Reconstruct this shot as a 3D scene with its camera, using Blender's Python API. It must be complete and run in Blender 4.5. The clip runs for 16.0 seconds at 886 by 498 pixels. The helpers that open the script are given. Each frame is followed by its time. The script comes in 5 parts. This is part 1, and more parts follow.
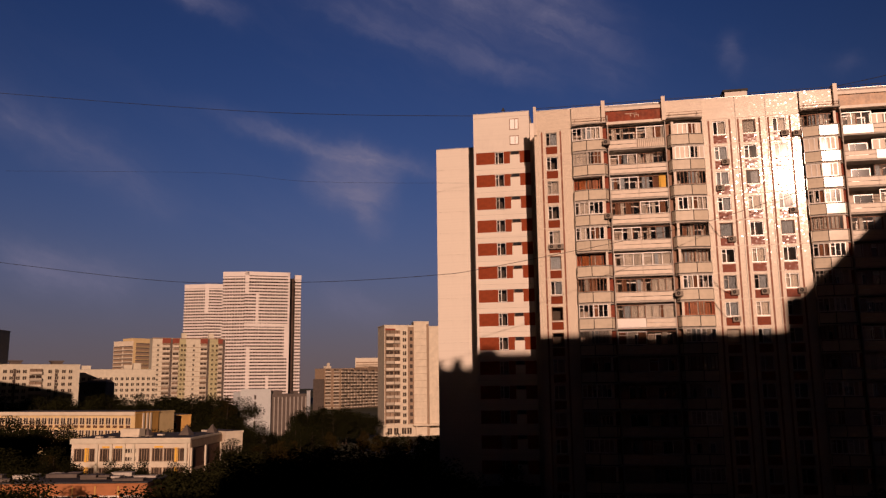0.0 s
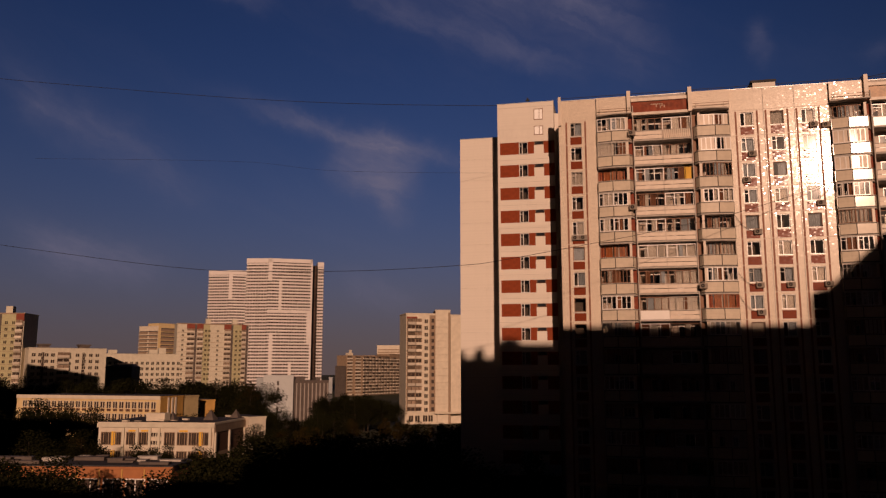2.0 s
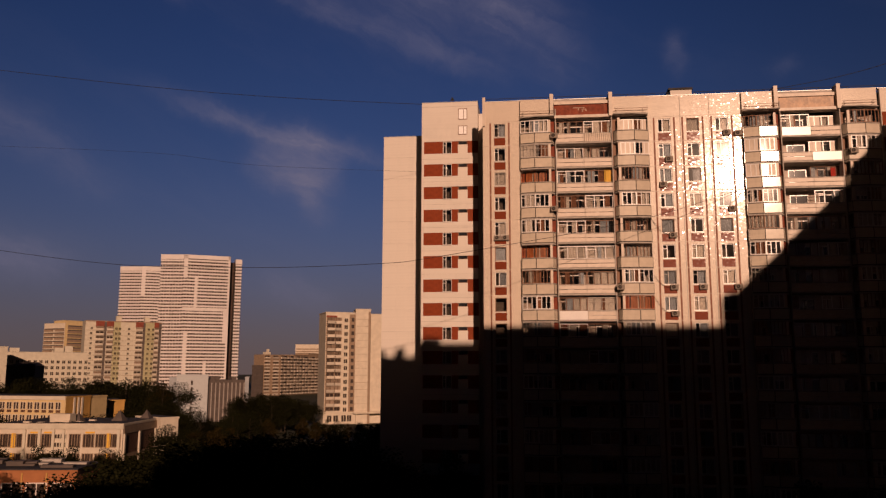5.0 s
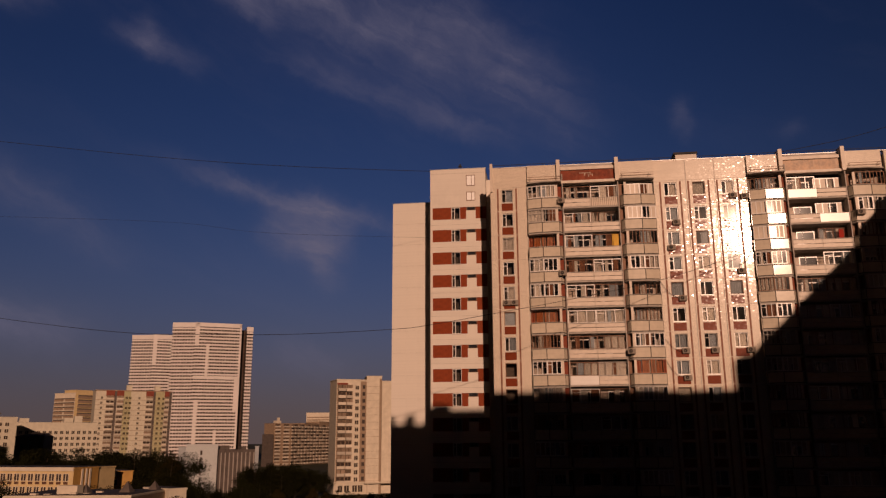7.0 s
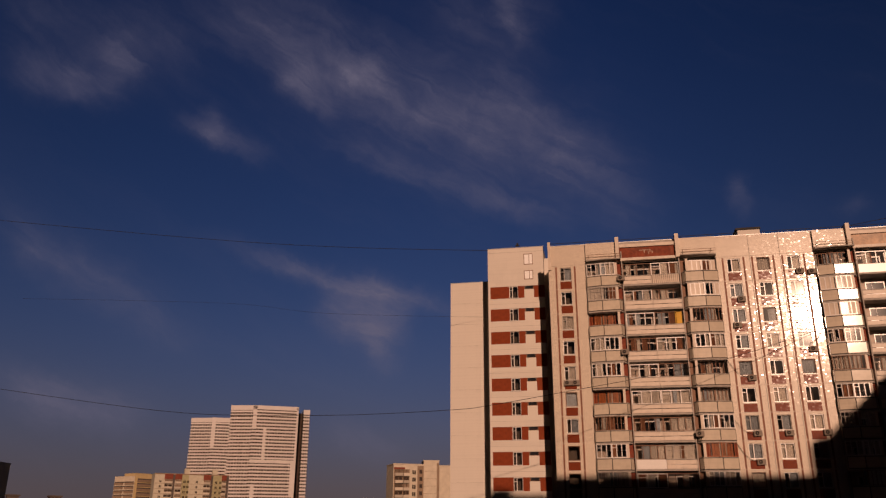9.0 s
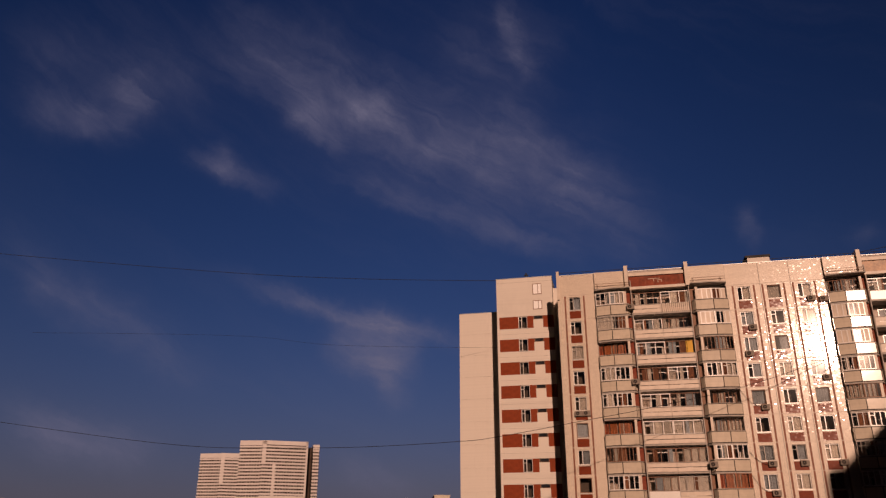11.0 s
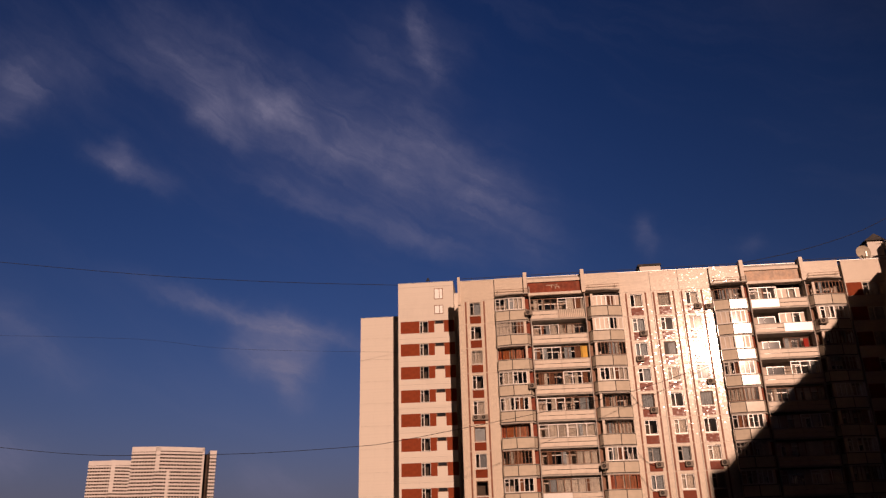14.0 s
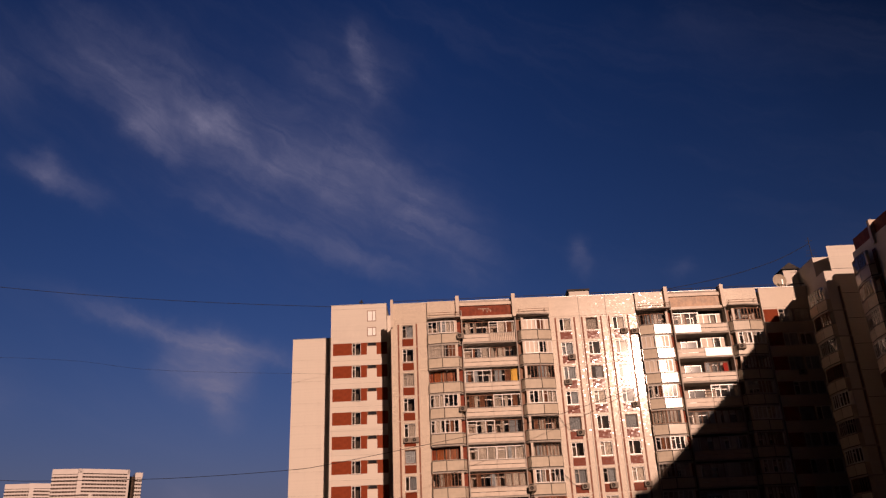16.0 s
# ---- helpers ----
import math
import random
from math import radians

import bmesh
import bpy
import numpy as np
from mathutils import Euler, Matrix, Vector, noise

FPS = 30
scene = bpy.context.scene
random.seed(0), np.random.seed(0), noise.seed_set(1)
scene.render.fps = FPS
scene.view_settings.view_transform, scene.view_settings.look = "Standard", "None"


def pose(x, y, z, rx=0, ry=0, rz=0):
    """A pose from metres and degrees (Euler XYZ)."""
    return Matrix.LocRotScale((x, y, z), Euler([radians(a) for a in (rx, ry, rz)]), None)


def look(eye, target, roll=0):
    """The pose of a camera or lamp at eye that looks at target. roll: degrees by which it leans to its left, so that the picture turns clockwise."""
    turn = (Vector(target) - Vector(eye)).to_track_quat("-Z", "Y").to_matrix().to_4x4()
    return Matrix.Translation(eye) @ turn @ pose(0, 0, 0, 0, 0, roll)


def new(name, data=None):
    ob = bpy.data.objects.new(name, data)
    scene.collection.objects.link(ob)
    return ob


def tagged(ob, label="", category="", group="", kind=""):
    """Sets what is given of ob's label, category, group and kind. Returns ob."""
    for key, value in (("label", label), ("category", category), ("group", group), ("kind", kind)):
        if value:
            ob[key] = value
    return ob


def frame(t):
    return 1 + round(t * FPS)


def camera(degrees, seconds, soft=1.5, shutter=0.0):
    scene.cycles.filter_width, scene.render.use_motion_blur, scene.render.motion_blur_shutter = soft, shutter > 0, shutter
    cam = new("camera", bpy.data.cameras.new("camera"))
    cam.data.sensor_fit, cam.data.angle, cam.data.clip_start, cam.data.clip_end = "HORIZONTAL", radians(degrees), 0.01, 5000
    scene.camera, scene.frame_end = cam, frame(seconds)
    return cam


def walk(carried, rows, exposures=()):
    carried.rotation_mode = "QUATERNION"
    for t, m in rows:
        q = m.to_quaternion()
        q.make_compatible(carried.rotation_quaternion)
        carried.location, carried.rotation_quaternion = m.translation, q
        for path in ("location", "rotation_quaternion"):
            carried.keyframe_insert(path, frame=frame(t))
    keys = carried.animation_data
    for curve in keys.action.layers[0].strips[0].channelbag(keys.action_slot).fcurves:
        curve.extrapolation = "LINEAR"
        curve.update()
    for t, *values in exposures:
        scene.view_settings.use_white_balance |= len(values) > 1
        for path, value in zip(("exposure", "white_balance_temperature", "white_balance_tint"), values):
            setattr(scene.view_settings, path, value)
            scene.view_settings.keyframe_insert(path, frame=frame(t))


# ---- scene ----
cam = camera(58.0, 16.0, soft=1.3)
EYE = Vector((0.0, 0.0, 20.5))
# seconds; yaw, pitch, roll in degrees; sway of the hand in metres
TURNS = [
    (0.0, 10.60, 9.56, -0.70, 0.00, -0.00, 0.00),
    (0.5, 8.78, 8.70, -0.04, 0.05, -0.21, 0.12),
    (1.0, 9.52, 8.29, -0.59, 0.06, -0.28, 0.11),
    (1.5, 10.32, 9.13, -0.43, 0.02, -0.19, 0.08),
    (2.0, 12.21, 8.72, 0.03, -0.07, -0.19, 0.18),
    (2.5, 13.35, 8.57, 0.38, -0.10, -0.16, 0.19),
    (3.0, 13.35, 8.49, 0.19, -0.06, -0.21, 0.10),
    (3.5, 14.10, 8.55, 0.09, -0.11, -0.28, 0.10),
    (4.0, 12.43, 7.87, 0.03, -0.10, -0.12, 0.12),
    (4.5, 12.25, 7.56, 0.58, -0.40, 0.27, 0.02),
    (4.7, 12.04, 8.10, 0.82, -0.34, 0.27, 0.06),
    (4.8, 9.97, 8.59, 0.61, -0.32, 0.27, 0.08),
    (5.0, 6.52, 8.71, 0.12, -0.25, 0.28, 0.12),
    (5.2, 5.97, 9.73, 0.85, 0.05, 0.12, 0.16),
    (7.3, 7.87, 14.64, -0.73, 0.04, 0.11, 0.01),
    (7.5, 8.62, 15.82, -0.42, -0.18, 0.24, -0.08),
    (8.0, 8.90, 17.70, 0.07, -0.15, 0.33, -0.08),
    (8.5, 10.33, 16.84, -0.69, -0.30, 0.35, -0.10),
    (8.7, 11.13, 18.44, 0.03, -0.29, 0.32, -0.12),
    (10.8, 12.64, 20.86, 0.31, -0.24, 0.45, -0.27),
    (11.0, 12.18, 21.58, 0.08, -0.21, 0.51, -0.36),
    (11.2, 13.04, 22.82, -0.16, -0.19, 0.42, -0.34),
    (11.3, 12.77, 22.97, -0.27, -0.18, 0.35, -0.33),
    (11.5, 14.97, 22.49, -0.32, -0.17, 0.28, -0.32),
    (11.7, 14.02, 21.08, -0.92, -0.15, 0.33, -0.31),
    (12.0, 11.18, 20.99, -2.76, -0.11, 0.41, -0.29),
    (12.2, 10.76, 20.47, -3.01, -0.01, 0.45, -0.26),
    (12.3, 9.24, 20.24, -2.84, 0.06, 0.48, -0.25),
    (12.5, 5.89, 21.24, -1.92, 0.14, 0.51, -0.23),
    (13.0, 6.68, 21.64, -2.52, 0.12, 0.41, -0.22),
    (13.5, 7.76, 21.91, -1.14, -0.04, 0.47, -0.30),
    (14.0, 4.93, 21.75, -1.54, 0.21, 0.43, -0.31),
    (14.5, 2.38, 22.12, -1.58, 0.52, -0.03, -0.30),
    (15.0, 1.26, 22.83, -1.96, 0.67, -0.22, -0.25),
    (15.5, 1.07, 23.51, -1.98, 0.79, -0.40, -0.19),
    (16.0, 0.05, 22.95, -2.52, 0.73, -0.49, -0.19),
]
walk(cam, [(t, Matrix.Translation(EYE + Vector((x, y, z))) @ pose(0, 0, 0, 90 + p, 0, w) @ pose(0, 0, 0, 0, 0, r)) for t, w, p, r, x, y, z in TURNS],
     exposures=[(0.0, -0.08, 6200, 10), (0.5, -0.33, 6500, 10), (2.0, -0.47, 6500, 10), (3.5, -0.42, 6400, 10), (5.0, -0.33, 6500, 10), (7.5, -0.64, 6500, 10), (8.5, -0.62, 6500, 10),
                (11.0, -0.48, 6150, 10), (11.5, -0.38, 6050, 10), (12.0, -0.12, 6000, 9), (14.0, -0.12, 6050, 9), (16.0, -0.12, 5900, 9)])

# ---- light: low evening sun behind the camera ----
SUN_AZ, SUN_EL = 14.5, 13.6
to_sun = Vector((math.sin(radians(SUN_AZ)) * math.cos(radians(SUN_EL)),
                 -math.cos(radians(SUN_AZ)) * math.cos(radians(SUN_EL)), math.sin(radians(SUN_EL))))
sun = new("sun", bpy.data.lights.new("sun", "SUN"))
sun.data.energy, sun.data.angle, sun.data.color = 4.65, radians(0.6), (1.0, 0.605, 0.415)
sun.matrix_world = look(to_sun * 100, (0, 0, 0))


class Nodes:
    """Short hand for node trees."""

    def __init__(self, tree):
        self.tree = tree
        tree.nodes.clear()

    def add(self, kind, ins=(), **props):
        n = self.tree.nodes.new(kind)
        if "operation" in props:
            n.operation = props["operation"]
        if "use_clamp" in props:
            n.use_clamp = props["use_clamp"]
        if "interpolation_type" in props:
            n.interpolation_type = props["interpolation_type"]
        if "noise_dimensions" in props:
            n.noise_dimensions = props["noise_dimensions"]
        for k, v in dict(ins).items():
            if isinstance(v, bpy.types.NodeSocket):
                self.tree.links.new(v, n.inputs[k])
            else:
                n.inputs[k].default_value = v
        return n

    def math(self, op, a, b=0.0, c=0.0, clamp=False):
        n = self.add("ShaderNodeMath", {0: a, 1: b, 2: c}, operation=op, use_clamp=clamp)
        return n.outputs[0]

    def mix(self, fac, a, b, blend="MIX"):
        n = self.tree.nodes.new("ShaderNodeMix")
        n.data_type, n.blend_type = "RGBA", blend
        for i, v in ((0, fac), (6, a), (7, b)):
            if isinstance(v, bpy.types.NodeSocket):
                self.tree.links.new(v, n.inputs[i])
            else:
                n.inputs[i].default_value = v if i == 0 else (*v[:3], 1.0)
        return n.outputs[2]

    def noise(self, vec, scale, detail=4.0, rough=0.55, distort=0.0):
        return self.add("ShaderNodeTexNoise", {"Vector": vec, "Scale": scale, "Detail": detail, "Roughness": rough,
                                               "Distortion": distort}).outputs["Fac"]

    def ramp(self, fac, lo, hi):
        return self.add("ShaderNodeMapRange", {"Value": fac, "From Min": lo, "From Max": hi}, interpolation_type="SMOOTHSTEP").outputs[0]


def build_world():
    world = bpy.data.worlds.new("sky")
    scene.world = world
    world.use_nodes = True
    n = Nodes(world.node_tree)
    sky = n.add("ShaderNodeTexSky")
    sky.sky_type, sky.sun_disc = "NISHITA", False
    sky.sun_elevation, sky.sun_rotation = radians(SUN_EL), radians(180 - SUN_AZ)
    sky.air_density, sky.dust_density, sky.ozone_density = 1.0, 0.6, 2.5
    co = n.add("ShaderNodeTexCoord").outputs["Generated"]
    sep = n.add("ShaderNodeSeparateXYZ", {0: co})
    x, y, z = sep.outputs
    # flat layer of cirrus: angles seen from below
    az = n.math("MULTIPLY", n.math("ARCTAN2", x, y), 57.29578)
    el = n.math("MULTIPLY", n.math("ARCSINE", z), 57.29578)
    wob_v = n.add("ShaderNodeCombineXYZ", {0: az, 1: el, 2: 0.0}).outputs[0]
    warp = n.add("ShaderNodeTexNoise", {"Vector": wob_v, "Scale": 0.22, "Detail": 5.0, "Roughness": 0.62}).outputs["Color"]
    wsep = n.add("ShaderNodeSeparateXYZ", {0: warp}).outputs
    az2 = n.math("ADD", az, n.math("MULTIPLY", n.math("SUBTRACT", wsep[0], 0.5), 3.4))
    el2 = n.math("ADD", el, n.math("MULTIPLY", n.math("SUBTRACT", wsep[1], 0.5), 2.6))
    total = None
    for a0, e0, tilt, hl, hw, s in STREAKS + BANKS:
        c, si = math.cos(radians(tilt)), math.sin(radians(tilt))
        da, de = n.math("SUBTRACT", az2, a0), n.math("SUBTRACT", el2, e0)
        u = n.math("ADD", n.math("MULTIPLY", da, c / hl), n.math("MULTIPLY", de, si / hl))
        v = n.math("ADD", n.math("MULTIPLY", da, -si / hw), n.math("MULTIPLY", de, c / hw))
        uu = n.math("MULTIPLY", u, u)
        q = n.math("ADD", n.math("MULTIPLY", uu, n.math("MULTIPLY_ADD", uu, 0.6, 0.4)), n.math("MULTIPLY", v, v))
        g = n.math("MULTIPLY", n.math("POWER", 2.718, n.math("MULTIPLY", q, -1.0)), s)
        total = g if total is None else n.math("ADD", total, g)
    th = radians(-24)
    along = n.math("ADD", n.math("MULTIPLY", az2, math.cos(th)), n.math("MULTIPLY", el2, math.sin(th)))
    across = n.math("ADD", n.math("MULTIPLY", az2, -math.sin(th)), n.math("MULTIPLY", el2, math.cos(th)))
    streaks = n.add("ShaderNodeCombineXYZ", {0: n.math("MULTIPLY", along, 0.10), 1: n.math("MULTIPLY", across, 0.55), 2: 0.0}).outputs[0]
    fine = n.ramp(n.noise(streaks, 1.0, 9.0, 0.6, 0.5), 0.22, 0.80)
    coarse = n.ramp(n.noise(wob_v, 0.26, 5.0, 0.6, 0.6), 0.25, 0.72)
    tex = n.math("ADD", n.math("MULTIPLY", n.math("MULTIPLY", fine, coarse), 0.75), n.math("MULTIPLY_ADD", fine, 0.40, 0.33))
    veil = n.math("MULTIPLY", n.ramp(n.noise(streaks, 0.35, 6.0, 0.6, 0.5), 0.48, 0.85), 0.07)
    cover = n.math("ADD", n.math("MULTIPLY", total, tex), veil, clamp=True)
    up = n.math("MAXIMUM", el, 0.0)
    base = n.mix(1.0, sky.outputs[0], SKY_TINT, "MULTIPLY")
    # pale blue lower sky, mauve haze at the horizon
    base = n.mix(n.math("MULTIPLY", n.math("POWER", 2.718, n.math("MULTIPLY", up, -0.091)), 0.55), base, LOW_SKY)
    base = n.mix(n.math("POWER", 2.718, n.math("MULTIPLY", n.math("POWER", n.math("MULTIPLY", up, 1 / 7.8), 1.5), -1.0)), base, HAZE)
    # the side of the sky round the sun is greyer
    near = n.add("ShaderNodeVectorMath", {0: co, 1: tuple(to_sun)}, operation="DOT_PRODUCT").outputs["Value"]
    base = n.mix(1.0, base, n.mix(n.ramp(near, -0.55, -0.18), (1, 1, 1), SUN_SIDE), "MULTIPLY")
    # the sky deepens to the right
    deep = n.math("SUBTRACT", 1.14, n.math("MULTIPLY", n.math("MAXIMUM", n.math("MINIMUM", az, 30.0), 0.0), 0.014))
    deep = n.math("SUBTRACT", deep, n.math("MULTIPLY", n.math("MAXIMUM", n.math("MINIMUM", n.math("MULTIPLY_ADD", az, -1.0, -15.0), 30.0), 0.0), 0.006))
    base = n.mix(1.0, base, n.add("ShaderNodeCombineXYZ", {0: deep, 1: deep, 2: deep}).outputs[0], "MULTIPLY")
    col = n.mix(cover, base, CLOUD)
    bg = n.add("ShaderNodeBackground", {"Color": col, "Strength": 0.05})
    out = n.add("ShaderNodeOutputWorld", {"Surface": bg.outputs[0]})


SKY_TINT, LOW_SKY, HAZE, CLOUD = (0.14, 0.25, 0.58), (3.05, 4.2, 7.1), (2.6, 1.8, 1.75), (4.0, 3.55, 5.2)
SUN_SIDE = (0.055, 0.042, 0.034)
# cirrus: middle azimuth, elevation, tilt, half length, half width in degrees, density
STREAKS = [(-20.7, 31.1, 6, 4.1, 1.1, 0.36), (-22.2, 29.6, -30, 2.1, 1.1, 0.34), (-11.3, 23.9, -17, 8.6, 0.9, 0.26), (-28.6, 25.9, -15, 3.0, 0.8, 0.42),
           (-29.6, 27.0, -60, 1.2, 0.8, 0.22), (-39.8, 28.1, 1, 3.2, 1.1, 0.42), (-36.3, 30.1, -52, 1.4, 1.2, 0.34), (-6.1, 36.1, -63, 2.3, 0.85, 0.38),
           (-18.6, 16.8, -13, 8.1, 0.65, 0.56), (-16.1, 11.9, -54, 1.7, 0.9, 0.38), (10.6, 21.9, -83, 1.3, 0.65, 0.26), (17.6, 20.0, 38, 0.9, 0.6, 0.12)]
BANKS = [(-24.2, 33.2, -19, 6.7, 2.4, 0.33), (-12.3, 29.9, -12, 7.6, 2.5, 0.35), (-2.2, 25.6, -38, 6.9, 2.3, 0.36), (-11.6, 26.9, -21, 6.4, 1.8, 0.24),
         (-37.8, 31.2, 2, 6.6, 2.6, 0.18), (-8.1, 35.5, 1, 5.0, 2.4, 0.16), (-17.6, 13.8, -29, 2.9, 1.35, 0.64), (-16.4, 15.4, -22, 2.7, 1.35, 0.60),
         (-38.1, 16.1, -12, 2.8, 1.3, 0.28), (-32.8, 13.8, -29, 4.0, 1.4, 0.24), (-36.0, 7.4, -12, 4.4, 1.4, 0.62), (-16.8, 5.7, -12, 2.8, 1.0, 0.40),
         (-39.7, 17.4, -24, 4.5, 1.3, 0.14), (-14.0, 30.0, -20, 16.0, 6.5, 0.10)]
build_world()


# ---- materials ----
def principled(name, colour, rough=0.6, metal=0.0, spec=0.2, vary=0.12, grain=2.0, stain=0.25, stain_colour=None, bump=0.0,
               bump_scale=30.0, island=False, random_hue=0.0, coat=0.0, streak=0.0, tilt=0.0, boards=0.0):
    m = bpy.data.materials.new(name)
    m.use_nodes = True
    n = Nodes(m.node_tree)
    co = n.add("ShaderNodeTexCoord").outputs["Object"]
    a = n.noise(co, grain, 5.0, 0.6)
    b = n.noise(co, grain * 0.12, 4.0, 0.6, 0.4)
    dark = [c * (1 - vary) for c in colour]
    lite = [min(1.0, c * (1 + vary)) for c in colour]
    col = n.mix(n.ramp(a, 0.25, 0.75), dark, lite)
    st = stain_colour or [c * 0.55 for c in colour]
    col = n.mix(n.math("MULTIPLY", n.ramp(b, 0.5, 0.78), stain), col, st)
    if streak:
        sv = n.add("ShaderNodeMapping", {"Vector": co, "Scale": (3.0, 3.0, 0.18)}).outputs[0]
        col = n.mix(n.math("MULTIPLY", n.ramp(n.noise(sv, 1.0, 5.0, 0.65), 0.52, 0.75), streak), col, st)
    if boards:
        hv = n.add("ShaderNodeMapping", {"Vector": co, "Scale": (0.12, 0.12, 7.0)}).outputs[0]
        col = n.mix(n.math("MULTIPLY", n.ramp(n.noise(hv, 1.0, 4.0, 0.6), 0.45, 0.7), boards), col, st)
    if random_hue:
        rnd = n.add("ShaderNodeObjectInfo").outputs["Random"] if not island else n.add("ShaderNodeNewGeometry").outputs["Random Per Island"]
        col = n.mix(n.math("MULTIPLY", rnd, random_hue), col, [c * 0.35 for c in colour])
    ins = {"Base Color": col, "Roughness": rough, "Metallic": metal, "Specular IOR Level": spec}
    if coat:
        ins["Coat Weight"], ins["Coat Roughness"] = coat, 0.2
    if bump:
        bp = n.add("ShaderNodeBump", {"Height": n.noise(co, bump_scale, 3.0, 0.6), "Strength": bump, "Distance": 0.02})
        ins["Normal"] = bp.outputs[0]
    if tilt:
        rnd = n.add("ShaderNodeTexWhiteNoise", {"W": n.math("MULTIPLY", n.add("ShaderNodeObjectInfo").outputs["Random"], 97.0)}, noise_dimensions="1D").outputs["Color"]
        rip = n.add("ShaderNodeTexNoise", {"Vector": co, "Scale": 1.3, "Detail": 2.0}).outputs["Color"]
        both = n.add("ShaderNodeVectorMath", {0: rnd, 1: rip}, operation="ADD").outputs[0]
        off = n.add("ShaderNodeVectorMath", {0: n.add("ShaderNodeVectorMath", {0: both, 1: (1, 1, 1)}, operation="SUBTRACT").outputs[0], 3: tilt}, operation="SCALE").outputs[0]
        nor = n.add("ShaderNodeVectorMath", {0: n.add("ShaderNodeNewGeometry").outputs["Normal"], 1: off}, operation="ADD").outputs[0]
        ins["Normal"] = n.add("ShaderNodeVectorMath", {0: nor}, operation="NORMALIZE").outputs[0]
    sh = n.add("ShaderNodeBsdfPrincipled", ins)
    n.add("ShaderNodeOutputMaterial", {"Surface": sh.outputs[0]})
    return m


def tile_material(name, colour, joint, rough, tile=(0.30, 0.15), relief=0.5, stain=0.3, spec=0.5, tone=0.06, coat=0.0, courses=0.26):
    """Small glazed facade tiles: a bond of thin joints, tiles of uneven tone and slant."""
    m = bpy.data.materials.new(name)
    m.use_nodes = True
    n = Nodes(m.node_tree)
    co = n.add("ShaderNodeTexCoord").outputs["Object"]
    s = n.add("ShaderNodeSeparateXYZ", {0: co}).outputs
    u = n.math("ADD", s[0], s[1])
    flat = n.add("ShaderNodeCombineXYZ", {0: u, 1: s[2], 2: 0.0}).outputs[0]
    br = n.add("ShaderNodeTexBrick", {"Vector": flat, "Color1": (*[c * (1 - tone) for c in colour], 1), "Color2": (*[min(1, c * (1 + tone)) for c in colour], 1),
                                      "Mortar": (*joint, 1), "Scale": 1.0, "Mortar Size": 0.008, "Brick Width": tile[0], "Row Height": tile[1]})
    big = n.noise(co, 0.35, 5.0, 0.6, 0.5)
    mid = n.noise(co, 1.6, 4.0, 0.6)
    col = n.mix(n.math("MULTIPLY", n.ramp(big, 0.48, 0.8), stain), br.outputs[0], [c * 0.62 for c in colour])
    sv = n.add("ShaderNodeMapping", {"Vector": co, "Scale": (2.2, 2.2, 0.12)}).outputs[0]
    col = n.mix(n.math("MULTIPLY", n.ramp(n.noise(sv, 1.0, 5.0, 0.7), 0.55, 0.78), stain), col, [c * 0.5 for c in colour])
    # courses laid at different times differ a little in tone
    hv = n.add("ShaderNodeMapping", {"Vector": co, "Scale": (0.05, 0.05, 4.2)}).outputs[0]
    col = n.mix(n.math("MULTIPLY", n.ramp(n.noise(hv, 1.0, 5.0, 0.65), 0.45, 0.68), courses), col, [c * 0.66 for c in colour])
    # each tile leans a little its own way
    cell = n.add("ShaderNodeTexWhiteNoise", {"Vector": n.add("ShaderNodeVectorMath", {0: n.add("ShaderNodeVectorMath", {0: flat, 1: (1 / tile[0], 1 / tile[1], 1)}, operation="MULTIPLY").outputs[0]}, operation="FLOOR").outputs[0]}, noise_dimensions="2D").outputs["Color"]
    lean = n.add("ShaderNodeVectorMath", {0: cell, 1: (0.5, 0.5, 0.5)}, operation="SUBTRACT").outputs[0]
    square = n.add("ShaderNodeVectorMath", {0: lean, 1: lean}, operation="MULTIPLY").outputs[0]
    cube = n.add("ShaderNodeVectorMath", {0: square, 1: lean}, operation="MULTIPLY").outputs[0]
    fifth = n.add("ShaderNodeVectorMath", {0: square, 1: cube}, operation="MULTIPLY").outputs[0]
    lean = n.add("ShaderNodeVectorMath", {0: fifth, 3: 1.1 * relief}, operation="SCALE").outputs[0]
    wave = n.add("ShaderNodeTexNoise", {"Vector": co, "Scale": 1.6, "Detail": 3.0}).outputs["Color"]
    wave = n.add("ShaderNodeVectorMath", {0: n.add("ShaderNodeVectorMath", {0: wave, 1: (0.5, 0.5, 0.5)}, operation="SUBTRACT").outputs[0], 3: 0.014 * relief}, operation="SCALE").outputs[0]
    nor = n.add("ShaderNodeNewGeometry").outputs["Normal"]
    nor = n.add("ShaderNodeVectorMath", {0: n.add("ShaderNodeVectorMath", {0: nor, 1: lean}, operation="ADD").outputs[0], 1: wave}, operation="ADD").outputs[0]
    nor = n.add("ShaderNodeVectorMath", {0: nor}, operation="NORMALIZE").outputs[0]
    ro = n.math("MULTIPLY_ADD", n.ramp(mid, 0.3, 0.7), 0.03, rough)
    sh = n.add("ShaderNodeBsdfPrincipled", {"Base Color": col, "Roughness": ro, "Normal": nor, "Specular IOR Level": spec, "Coat Weight": coat, "Coat Roughness": 0.3})
    n.add("ShaderNodeOutputMaterial", {"Surface": sh.outputs[0]})
    return m


